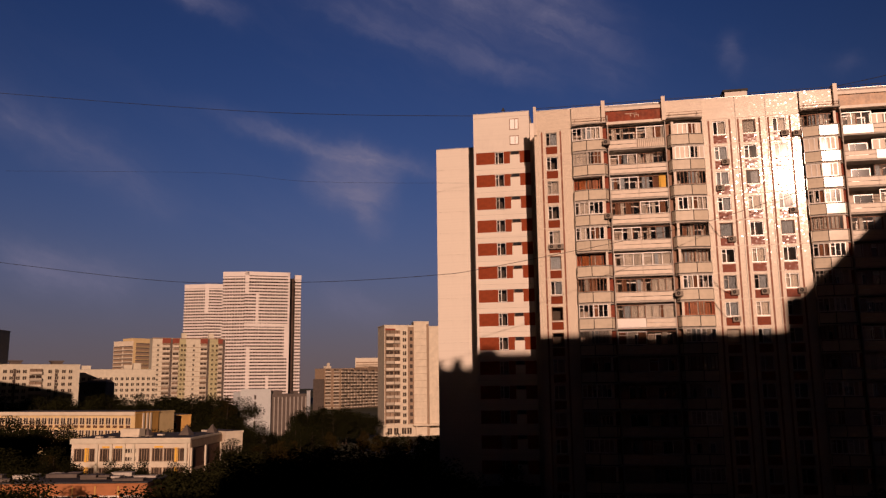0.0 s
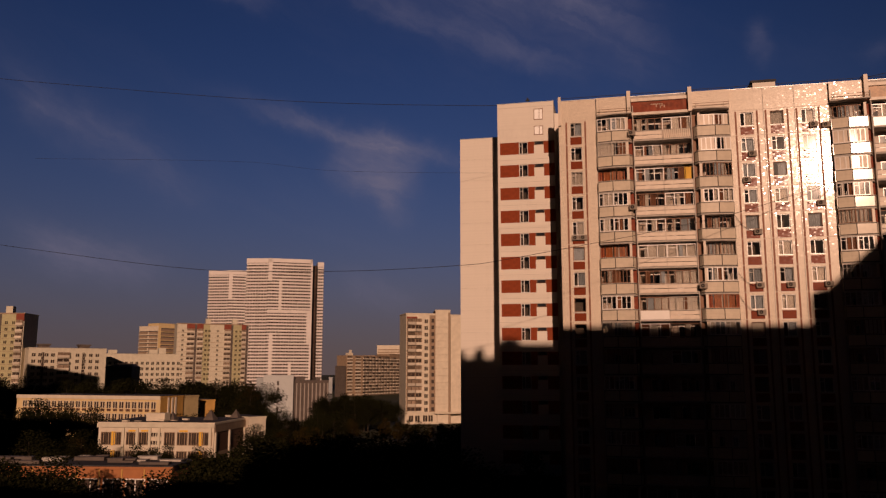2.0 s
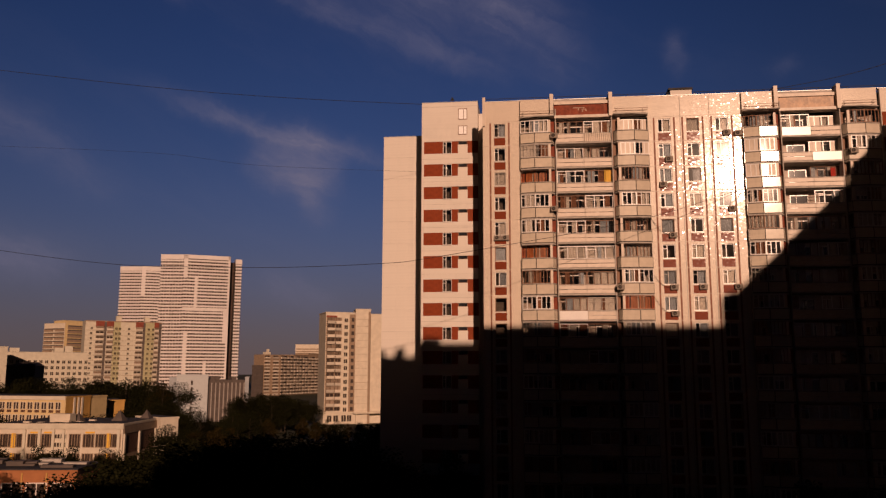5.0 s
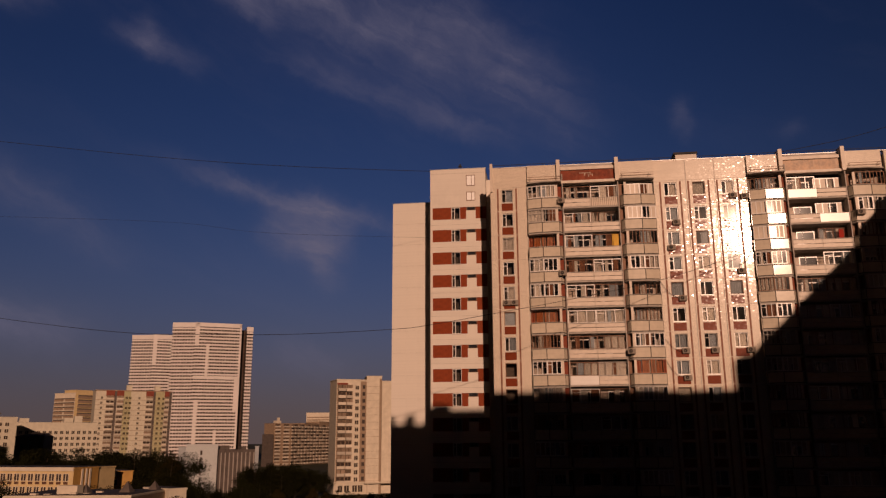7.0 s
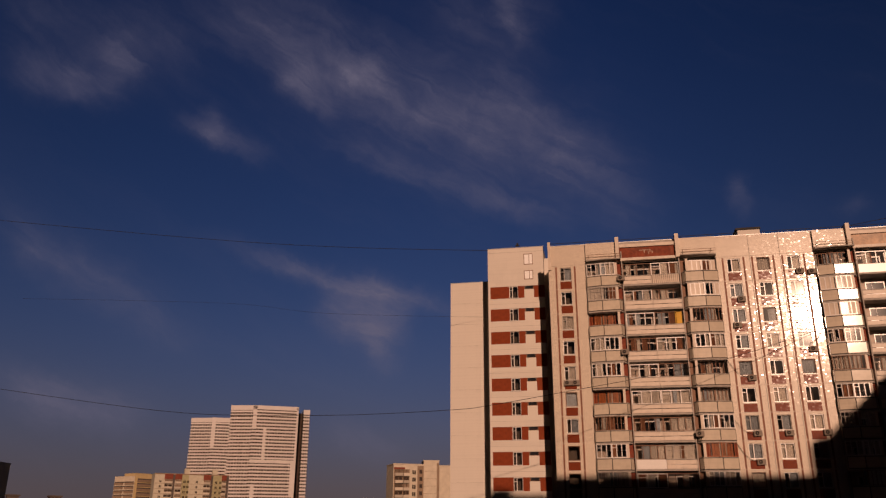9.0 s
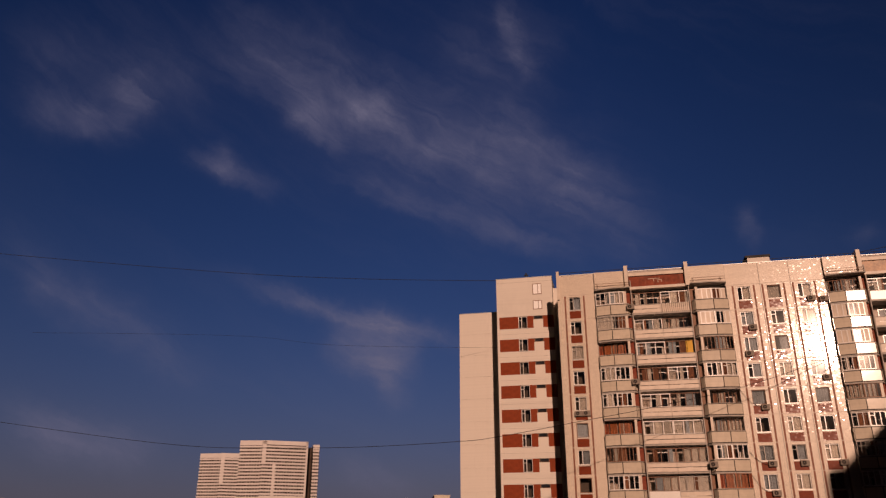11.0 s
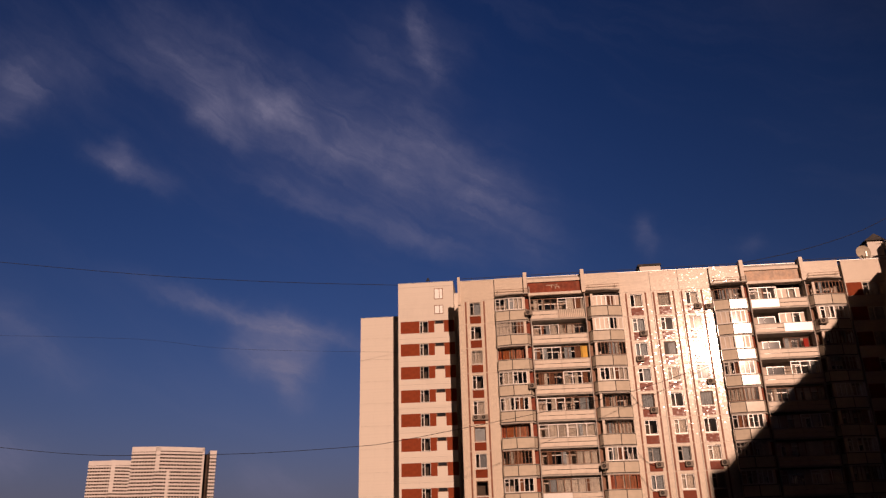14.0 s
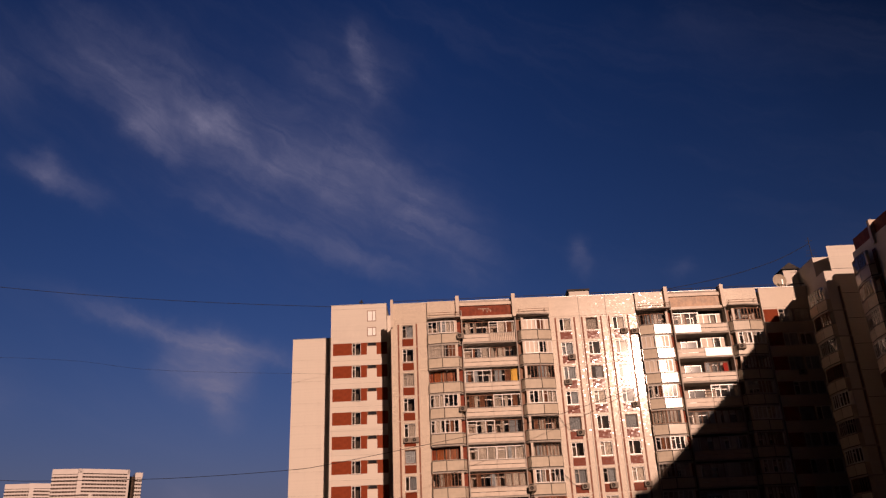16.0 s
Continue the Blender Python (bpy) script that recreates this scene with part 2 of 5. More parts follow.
def glass_material(name, tint=(0.965, 0.955, 0.94), gloss=0.05):
    m = bpy.data.materials.new(name)
    m.use_nodes = True
    n = Nodes(m.node_tree)
    fr = n.add("ShaderNodeFresnel", {"IOR": 1.5}).outputs[0]
    tr = n.add("ShaderNodeBsdfTransparent", {"Color": (*tint, 1)})
    gl = n.add("ShaderNodeBsdfGlossy", {"Color": (1, 1, 1, 1), "Roughness": 0.04})
    mx = n.add("ShaderNodeMixShader", {0: n.math("ADD", fr, gloss, clamp=True), 1: tr.outputs[0], 2: gl.outputs[0]})
    n.add("ShaderNodeOutputMaterial", {"Surface": mx.outputs[0]})
    return m


TILE = tile_material("cream_glazed_tile", (0.685, 0.588, 0.475), (0.36, 0.29, 0.24), 0.085, (0.16, 0.09), 1.0, 0.2, 0.17, coat=0.26)
TILE_ROUGH = tile_material("cream_wall_panel", (0.66, 0.60, 0.53), (0.58, 0.52, 0.47), 0.6, (3.2, 1.4), 0.3, 0.2, 0.2, 0.012, courses=0.16)
RED_TILE = tile_material("red_brown_glazed_tile", (0.20, 0.040, 0.014), (0.10, 0.03, 0.02), 0.09, (0.2, 0.12), 1.0, 0.3, 0.16, coat=0.05)
RED = principled("red_brown_panel", (0.215, 0.042, 0.013), 0.7, spec=0.12, vary=0.14, grain=3.0, stain=0.2, bump=0.1)
RUST = principled("weathered_red_brown_board", (0.20, 0.042, 0.018), 0.6, spec=0.15, vary=0.35, grain=2.0, stain=0.3, stain_colour=(0.36, 0.17, 0.10), streak=0.25)
GROOVE = principled("brown_strip", (0.21, 0.085, 0.048), 0.6, spec=0.3, vary=0.3, grain=5.0)
BALC = principled("grey_beige_balcony_panel", (0.575, 0.495, 0.395), 0.15, spec=0.2, tilt=0.012, vary=0.10, grain=1.2, stain=0.25, streak=0.22, random_hue=0.12, boards=0.3)
BALC_LIGHT = principled("light_balcony_boards", (0.58, 0.49, 0.40), 0.4, spec=0.25, tilt=0.02, vary=0.12, grain=1.2, stain=0.35, streak=0.35)
SEAM = principled("dark_joint", (0.06, 0.05, 0.045), 0.8)
CONCRETE = principled("old_concrete", (0.40, 0.36, 0.32), 0.75, vary=0.18, grain=1.5, stain=0.4, streak=0.4, bump=0.2)
WHITE = principled("white_window_frame", (0.70, 0.66, 0.62), 0.28, spec=0.5, vary=0.05, grain=6.0, stain=0.1)
WOOD = principled("brown_wooden_frame", (0.20, 0.10, 0.055), 0.5, vary=0.25, grain=8.0)
PINE = principled("orange_pine_boards", (0.30, 0.095, 0.03), 0.42, vary=0.35, grain=2.5, stain=0.4, streak=0.45)
CREAM_FRAME = principled("grey_painted_frame", (0.42, 0.38, 0.34), 0.5, vary=0.2, grain=6.0)
ROOM = principled("painted_room_shade", (0.10, 0.08, 0.065), 0.9, vary=0.3, grain=0.8)
LOGGIA = principled("loggia_wall", (0.48, 0.40, 0.34), 0.8, vary=0.2, grain=1.0, stain=0.4)
CURTAIN = principled("pale_curtain", (0.60, 0.55, 0.49), 0.9, vary=0.2, grain=4.0, random_hue=0.6)
# blue-grey of the sky's reflection in the glass is put into these curtains
NET = principled("sky_reflection_net_curtain", (0.36, 0.40, 0.44), 0.9, vary=0.2, grain=4.0, random_hue=0.7)
BROWN_CURTAIN = principled("brown_curtain", (0.24, 0.11, 0.06), 0.9, vary=0.25, grain=4.0, random_hue=0.6)
YELLOW_CLOTH = principled("yellow_panel", (0.62, 0.36, 0.05), 0.6)
REDCLOTH = principled("red_cloth", (0.30, 0.025, 0.015), 0.8)
GLASS = glass_material("window_glass")
DARKGLASS = principled("dark_window_glass", (0.035, 0.035, 0.04), 0.06, spec=0.8, vary=0.4, grain=0.6, random_hue=0.5)
METAL = principled("grey_metal", (0.36, 0.35, 0.34), 0.4, metal=0.6, vary=0.15, grain=5.0)
BLACK = principled("black_cable", (0.02, 0.02, 0.022), 0.6)
ROOFING = principled("bitumen_roofing", (0.05, 0.045, 0.045), 0.8, vary=0.35, grain=1.0, stain=0.4, bump=0.3)
AC_WHITE = principled("weathered_grey_casing", (0.24, 0.20, 0.165), 0.75, vary=0.12, grain=4.0, stain=0.4)
AC_GUARD = principled("dull_grey_guard", (0.19, 0.15, 0.12), 0.75, vary=0.1, grain=4.0)
# near-black for the hollow behind the fan guard, shade put in its colour
DARK = principled("dark_recess", (0.03, 0.028, 0.027), 0.9)
BARK = principled("bark", (0.045, 0.034, 0.025), 0.9, spec=0.0, vary=0.3, grain=6.0, bump=0.4)
# leaf colours lie below real foliage: evening shade is painted into them
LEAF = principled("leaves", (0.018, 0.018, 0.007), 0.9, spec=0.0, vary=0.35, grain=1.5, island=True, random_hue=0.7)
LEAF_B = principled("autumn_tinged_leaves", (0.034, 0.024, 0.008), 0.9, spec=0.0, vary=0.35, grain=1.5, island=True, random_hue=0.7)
GROUND = principled("grass_and_soil", (0.05, 0.05, 0.025), 0.9, vary=0.4, grain=0.5, stain=0.5)
ASPHALT = principled("asphalt", (0.05, 0.05, 0.05), 0.85, vary=0.2, grain=1.0)


# ---- mesh helpers ----
class Mesh:
    """Collects boxes, prisms and quads in one mesh."""

    def __init__(self):
        self.v, self.f, self.m = [], [], []

    def hexa(self, pts, mat=0):
        i = len(self.v)
        self.v += [tuple(p) for p in pts]
        for q in ((0, 3, 2, 1), (4, 5, 6, 7), (0, 1, 5, 4), (1, 2, 6, 5), (2, 3, 7, 6), (3, 0, 4, 7)):
            self.f.append(tuple(i + k for k in q))
            self.m.append(mat)
        return self

    def box(self, x0, x1, y0, y1, z0, z1, mat=0):
        return self.hexa([(x0, y0, z0), (x1, y0, z0), (x1, y1, z0), (x0, y1, z0),
                          (x0, y0, z1), (x1, y0, z1), (x1, y1, z1), (x0, y1, z1)], mat)

    def casing(self, x0, x1, z0, z1, t, y0, y1):
        """A window casing in one piece."""
        i = len(self.v)
        for y in (y0, y1):
            for e in (0, t):
                self.v += [(x0 + e, y, z0 + e), (x1 - e, y, z0 + e), (x1 - e, y, z1 - e), (x0 + e, y, z1 - e)]
        for j in range(4):
            k = (j + 1) % 4
            for q in ((j, k, 4 + k, 4 + j), (8 + k, 8 + j, 12 + j, 12 + k), (k, j, 8 + j, 8 + k), (4 + j, 4 + k, 12 + k, 12 + j)):
                self.f.append(tuple(i + n for n in q))
                self.m.append(0)
        return self

    def bar(self, p, q, z0, z1, thick, mat=0):
        """An upright slab along the plan line p to q, its front on that line."""
        d = Vector((q[0] - p[0], q[1] - p[1])).normalized()
        nx, ny = -d.y * thick, d.x * thick
        return self.hexa([(p[0], p[1], z0), (q[0], q[1], z0), (q[0] + nx, q[1] + ny, z0), (p[0] + nx, p[1] + ny, z0),
                          (p[0], p[1], z1), (q[0], q[1], z1), (q[0] + nx, q[1] + ny, z1), (p[0] + nx, p[1] + ny, z1)], mat)

    def prism(self, poly, z0, z1, mat=0):
        """poly: plan points, counter-clockwise."""
        i, k = len(self.v), len(poly)
        self.v += [(x, y, z0) for x, y in poly] + [(x, y, z1) for x, y in poly]
        self.f += [tuple(i + j for j in range(k))[::-1], tuple(i + k + j for j in range(k))]
        self.f += [(i + j, i + (j + 1) % k, i + k + (j + 1) % k, i + k + j) for j in range(k)]
        self.m += [mat] * (k + 2)
        return self

    def ring(self, c, r0, r1, y0, y1, n=14, mat=0):
        """A round ring facing along y, in one piece."""
        i = len(self.v)
        for j in range(n):
            t = 2 * math.pi * j / n
            self.v += [(c[0] + r * math.cos(t), y, c[1] + r * math.sin(t)) for y in (y0, y1) for r in (r0, r1)]
        for j in range(n):
            p, q = i + 4 * j, i + 4 * ((j + 1) % n)
            for f in ((p, p + 1, q + 1, q), (p + 2, q + 2, q + 3, p + 3), (p + 1, p + 3, q + 3, q + 1), (p, q, q + 2, p + 2)):
                self.f.append(f)
                self.m.append(mat)
        return self

    def data(self, name, mats):
        me = bpy.data.meshes.new(name)
        me.from_pydata(self.v, [], self.f)
        for m in mats if isinstance(mats, (list, tuple)) else [mats]:
            me.materials.append(m)
        me.polygons.foreach_set("material_index", self.m)
        me.update()
        return me


STORE = {}


def shared(key, make, mats):
    """One mesh for all alike pieces."""
    if key not in STORE:
        STORE[key] = make().data(str(key[0]), mats)
    return STORE[key]


def part(name, data, parent, at=(0, 0, 0), label="", turn=0.0):
    ob = new(name, data)
    ob.parent = parent
    ob.location = at
    if turn:
        ob.rotation_euler = (0, 0, turn)
    if label:
        ob["label"] = label
    return ob


def thing(name, at=(0, 0, 0), label="", category="", group="", kind="", turn=0.0, data=None):
    ob = new(name, data)
    ob.location = at
    ob.rotation_euler = (0, 0, turn)
    return tagged(ob, label, category, group, kind)


def tube(name, pts, radius, mat, res=6):
    cu = bpy.data.curves.new(name, "CURVE")
    cu.dimensions, cu.bevel_depth, cu.bevel_resolution = "3D", radius, 1
    sp = cu.splines.new("POLY")
    sp.points.add(len(pts) - 1)
    for s, p in zip(sp.points, pts):
        s.co = (*p, 1)
    cu.materials.append(mat)
    ob = new(name, cu)
    return ob


def polar(az, d):
    return Vector((d * math.sin(radians(az)), d * math.cos(radians(az))))


# ---- the ground ----
g = Mesh()
g.v, g.f, g.m = [(-4000, -600, 0), (4000, -600, 0), (4000, 4600, 0), (-4000, 4600, 0)], [(0, 1, 2, 3)], [0]
thing("ground", kind="structure", label="dark grass and soil under trees", category="ground", data=g.data("ground", GROUND))
g = Mesh().box(-60, 30, 46, 52, -0.2, 0.03)
thing("road", kind="structure", label="dark asphalt courtyard road", category="road", data=g.data("road", ASPHALT))

# ---- the long panel block ----
FLOORS, STEP = 17, 2.8
ROOF = 50.75
FRONT = 87.2
WIN_TOP = 48.15          # head of the top storey's windows
BALC_TOP = 46.75         # top of the top storey's balcony panels
block = thing("apartment_building", (0, FRONT, 0), "seventeen-storey cream tiled panel block with red-brown panels and balconies", "building")


def window_part(parent, x, z, w, h, y=0.0, kind=0, bare=False):
    """A casement in a wall opening: frame, panes, sill, curtain."""
    def frame_mesh():
        m = Mesh()
        t = 0.07
        m.casing(0, w, 0, h, t, 0, 0.08)
        k = w * 0.36
        if kind != 3:
            m.box(k - 0.04, k + 0.04, 0, 0.08, t, h - t)
        if kind in (1, 2):
            m.box(t, k - 0.04, 0, 0.08, h * 0.68, h * 0.68 + 0.06)
        return m
    mat = (WHITE, WHITE, CREAM_FRAME, WOOD)[kind]
    fr = part("window", shared(("window", w, h, kind), frame_mesh, mat), parent, (x, y + 0.12, z))
    part("pane", shared(("pane", w, h), lambda: Mesh().box(0.07, w - 0.07, 0.03, 0.045, 0.07, h - 0.07), GLASS), fr)
    part("sill", shared(("sill", w), lambda: Mesh().box(-0.06, w + 0.06, -0.2, 0.02, -0.06, -0.01), METAL), fr)
    r = random.random()
    if r < 0.86 and not bare:
        def cloth(full):
            m = Mesh()
            a, b = (0.05, w - 0.05) if full else (w * 0.4, w - 0.05)
            k = 10
            for i in range(k):
                x0, x1 = a + (b - a) * i / k, a + (b - a) * (i + 1) / k
                m.hexa([(x0, 0.25 + 0.03 * (i % 2), 0.0), (x1, 0.28 - 0.03 * (i % 2), 0), (x1, 0.29, 0), (x0, 0.29, 0),
                        (x0, 0.25 + 0.03 * (i % 2), h), (x1, 0.28 - 0.03 * (i % 2), h), (x1, 0.29, h), (x0, 0.29, h)])
            return m
        full = r < 0.58
        net = random.random() < 0.6
        part("curtain", shared(("curtain", w, h, full, net), lambda: cloth(full), NET if net else CURTAIN), fr)
    return fr


def window_wall(name, x0, x1, z1, cols, w, h, y=0.0, thick=0.4, mat=None, floors=FLOORS, top=WIN_TOP, strips=True, red=True, kinds=None):
    """A full-height strip of tiled wall with window openings in storeys, brown vertical strips and red panels under the windows."""
    m = Mesh()
    edges = [x0] + [e for c in cols for e in (c, c + w)] + [x1]
    for i in range(0, len(edges), 2):
        m.box(edges[i], edges[i + 1], y, y + thick, 0, z1)
    for c in cols:
        zt = z1
        for k in range(floors):
            head = top - STEP * k
            m.box(c, c + w, y, y + thick, head, zt)
            zt = head - h
        m.box(c, c + w, y, y + thick, 0, zt)
    part(name, m.data(name, mat or TILE), block)
    j = Mesh()
    for k in range(floors + 1):
        z = top + 0.27 - STEP * k
        if z > 0.2:
            j.box(x0 + 0.01, x1 - 0.01, y - 0.028, y + 0.02, z - 0.035, z + 0.035)
    part("joint", j.data("joint", BALC_LIGHT), block)["kind"] = "stuff"
    for ci, c in enumerate(cols):
        if strips:
            for sx in (c - 0.52, c + w + 0.30):
                part("brown_strip", shared(("brown_strip",), lambda: Mesh().box(0, 0.19, -0.018, 0.05, 0, WIN_TOP + 0.12), GROOVE), block, (sx, y, 0))
        for k in range(floors):
            head = top - STEP * k
            if red and head - h - 0.9 > 0.1:
                part("red_panel", shared(("red_panel", w), lambda: Mesh().box(0, w, -0.02, 0.05, 0, 0.86), RED_TILE), block, (c, y, head - h - 1.0))
            # dark sheet whose colour stands in for the unlit depth of the room
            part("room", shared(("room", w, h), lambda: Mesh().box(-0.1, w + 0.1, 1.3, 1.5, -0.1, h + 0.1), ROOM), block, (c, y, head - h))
            window_part(block, c, head - h, w, h, y, random.choice((0, 1, 1, 2, 3, 0)))


window_wall("wall", -5.7, -1.53, ROOF, [-4.44], 1.26, 1.5)
window_wall("wall", 12.44, 22.45, ROOF, [13.55, 16.6, 19.68], 1.35, 1.5)
window_wall("wall", 36.85, 43.2, ROOF, [38.7, 40.55], 1.7, 1.5, strips=False, red=False)
for k in range(FLOORS):
    part("red_panel", shared(("red_side_panel",), lambda: Mesh().box(36.95, 38.6, -0.02, 0.05, 0, 1.5), RED), block, (0, 0, WIN_TOP - 1.5 - STEP * k))
# panel seams of the tall front
seams = Mesh()
for x in (-1.55, 12.46, 15.95, 19.05, 22.43, 36.87):
    seams.box(x - 0.03, x + 0.03, -0.015, 0.03, 0.2, ROOF - 0.02)
part("panel_seam", seams.data("panel_seam", CONCRETE), block)["kind"] = "stuff"
# the side of the tall part, towards the lower stair tower, and the body behind
body = Mesh()
body.box(-5.7, -5.3, 0.4, 14, 0, ROOF).box(-5.3, 43, 13.6, 14, 0, ROOF)
part("rear_wall", body.data("rear_wall", TILE_ROUGH), block)
part("roof", Mesh().box(-5.6, 43, 0.45, 14, ROOF - 0.5, ROOF - 0.3).data("roof", ROOFING), block)
part("parapet_cap", Mesh().box(-5.78, 43.2, -0.06, 0.5, ROOF, ROOF + 0.06).data("parapet_cap", METAL), block)
rail = Mesh()
for i in range(34):
    x = -5.5 + i * 1.45
    rail.box(x - 0.02, x + 0.02, 0.18, 0.22, ROOF + 0.06, ROOF + 0.42)
rail.box(-5.5, 42.5, 0.18, 0.22, ROOF + 0.40, ROOF + 0.44)
part("roof_rail", rail.data("roof_rail", BLACK), block)

# balconies: each bay has an outer pair with a slanted panel and a middle loggia
SHAPES = {"left": [(0.0, -0.5), (1.55, -0.82), (3.45, -0.82), (3.75, -0.25), (3.75, 0.0)],
          "right": [(0.0, 0.0), (0.0, -0.25), (0.3, -0.82), (2.2, -0.82), (3.75, -0.5)],
          "mid": [(0.0, 0.0), (0.0, -0.45), (2.98, -0.45), (2.98, 0.0)]}
# the glazing stops at the pillar, short of the parapet's slanted return
GLAZED = {"left": [(0.0, -0.48), (1.55, -0.78), (3.08, -0.78)], "right": [(0.67, -0.78), (2.2, -0.78), (3.75, -0.48)], "mid": [(0.0, -0.2), (2.98, -0.2)]}
PANEL_H = {"left": 1.17, "right": 1.17, "mid": 0.92}


def parapet_edges(shape):
    pts = SHAPES[shape]
    a, b = {"left": (0, 3), "right": (1, 4), "mid": (1, 2)}[shape]
    return [(pts[i], pts[i + 1]) for i in range(a, b)]


def glazed_edges(shape):
    pts = GLAZED[shape]
    return list(zip(pts, pts[1:]))


def glazing(shape, kind):
    """Frame bars above the panel along the balcony's front."""
    h = 1.42
    m = Mesh()
    for p, q in glazed_edges(shape):
        p, q = Vector(p), Vector(q)
        n = {"w": 3, "b": 4, "d": 4, "f": 4, "p": 5, "s": 3}[kind] if shape != "mid" else {"w": 3, "b": 4, "d": 4, "f": 4, "p": 5, "s": 4}[kind]
        t = {"w": 0.085, "b": 0.07, "d": 0.065, "f": 0.06, "p": 0.06, "s": 0.1}[kind]
        m.bar(p, q, 0.0, t, 0.06).bar(p, q, h - t, h, 0.06)
        for i in range(n + 1):
            c = p + (q - p) * (i / n)
            d = (q - p).normalized() * (t / 2)
            a, b = (c - d, c + d) if 0 < i < n else ((c, c + 2 * d) if i == 0 else (c - 2 * d, c))
            m.bar(a, b, t, h - t, 0.06)
        if kind == "f":
            m.bar(p, q, h * 0.66, h * 0.66 + 0.05, 0.05)
        if kind == "w":
            m.bar(p + (q - p) * 0.03, p + (q - p) * 0.31, h * 0.7, h * 0.7 + 0.06, 0.05)
    return m


def sheet(shape, inset, z0, z1, thick, a=0.0, b=1.0, edges=None):
    """An upright sheet behind the glazing line, from share a to b of its length."""
    edges = edges or glazed_edges(shape)
    m = Mesh()
    total, run = sum((Vector(q) - Vector(p)).length for p, q in edges), 0.0
    for p, q in edges:
        p, q = Vector(p), Vector(q)
        ln = (q - p).length
        lo, hi = max(0.0, (a * total - run) / ln), min(1.0, (b * total - run) / ln)
        run += ln
        if hi <= lo:
            continue
        d = (q - p)
        nrm = Vector((-d.y, d.x)).normalized() * inset
        m.bar(p + d * (lo + 0.01) + nrm, p + d * (hi - 0.01) + nrm, z0, z1, thick)
    return m


def balcony(x, k, shape, kind, top=BALC_TOP, parent=None, front=0.0, turn=0.0, style=None):
    """kind: w white frames, b brown wood, d dark frames, f fine grid, p pine boards, s pale closed panels, o open; capitals: set back in an open balcony."""
    back = 0.8 if kind.isupper() else 0.0
    kind = kind.lower()
    parent = parent or block
    pts, ph = SHAPES[shape], PANEL_H[shape]
    z = top - STEP * k - 1.17 if shape != "mid" else top - STEP * k - 1.05
    name = "loggia" if shape == "mid" else "balcony"

    def floor_slab():
        m = Mesh()
        poly = [(a, b) for a, b in pts]
        return m.prism([(pts[0][0], 1.35), *poly, (pts[-1][0], 1.35)], -0.16, -0.02) if shape != "mid" else m.box(0, 2.98, -0.47, 1.35, -0.18, -0.02)
    ob = part(name, shared(("slab", shape), floor_slab, CONCRETE), parent, (x, front, z), turn=turn)
    if shape == "mid":
        style = style or 0
        if style == 1:
            part("white_parapet", shared(("white_parapet",), lambda: Mesh().box(0.02, 2.96, -0.5, -0.44, 0.0, 0.92), WHITE), ob)
        elif style == 2:
            for i in range(14):
                part("corrugation", shared(("corrugation",), lambda: Mesh().prism([(0.01, -0.44), (0.06, -0.5), (0.15, -0.5), (0.2, -0.44)], 0.0, 0.92), BALC_LIGHT), ob, (0.05 + i * 0.205, 0, 0))
        else:
            def boards(i):
                zz = 0.02 + i * 0.46
                return Mesh().box(0.0, 2.98, -0.47 - 0.03 * (i % 2), -0.42, zz, zz + 0.40)
            for i in range(2):
                part("parapet_board", shared(("parapet_board", i), lambda: boards(i), BALC_LIGHT), ob)
        part("hand_rail", shared(("hand_rail",), lambda: Mesh().box(0, 2.98, -0.52, -0.38, 0.92, 0.97), CREAM_FRAME), ob)
    else:
        for i, (p, q) in enumerate(parapet_edges(shape)):
            p, q = Vector(p), Vector(q)
            d = (q - p).normalized() * 0.045
            part("panel", shared(("panel", shape, i), lambda: Mesh().bar(p + d, q - d, 0.08, ph - 0.06, 0.07), BALC), ob)
            nrm = Vector((-d.y, d.x)).normalized() * 0.02
            part("panel_frame", shared(("panel_frame", shape, i), lambda: Mesh().bar(p + nrm, q + nrm, -0.02, ph + 0.0, 0.04), SEAM), ob)
        part("rim", shared(("rim", shape), lambda: sheet(shape, -0.04, ph, ph + 0.05, 0.14, edges=parapet_edges(shape)), CONCRETE), ob)
        mirror = -1 if shape == "right" else 1
        ex = 0.0 if shape == "right" else 3.75
        fx = 3.75 if shape == "right" else 0.0
        part("side_panel", shared(("outer_side_panel", shape), lambda: Mesh().box(fx - 0.035, fx + 0.035, -0.47, 0.0, 0.0, ph), BALC), ob)
        px = ex - mirror * 0.54
        part("pillar", shared(("pillar", shape), lambda: Mesh().box(px - 0.13, px + 0.13, -0.78, -0.5, ph + 0.05, 2.62), BALC_LIGHT), ob)
        lo, hi = sorted((px + mirror * 0.13, ex + mirror * 0.1))
        # right board is browner: shade beside the balcony is painted into it
        part("side_board", shared(("side_board", shape), lambda: Mesh().box(lo, hi, -0.1, -0.04, 0.1, 2.62), RUST if shape == "left" else WOOD), ob)
    zg = ph + (0.07 if shape != "mid" else 0.05)
    # ceiling band of the storey and the back wall with a balcony door and window
    w = pts[-1][0]
    depth = -0.3 if kind == "o" and shape != "mid" else 0.0
    part("back_wall", shared(("back_wall", shape), lambda: Mesh().box(0, w, 1.3, 1.4, 0, 2.64), LOGGIA), ob, (0, depth, 0))
    part("balcony_door", shared(("balcony_door", shape), lambda: Mesh().box(w * 0.30, w * 0.30 + 0.75, 1.22, 1.3, 0.1, 2.2).box(w * 0.5, w * 0.5 + 1.3, 1.22, 1.3, 0.85, 2.2), WHITE), ob, (0, depth, 0))
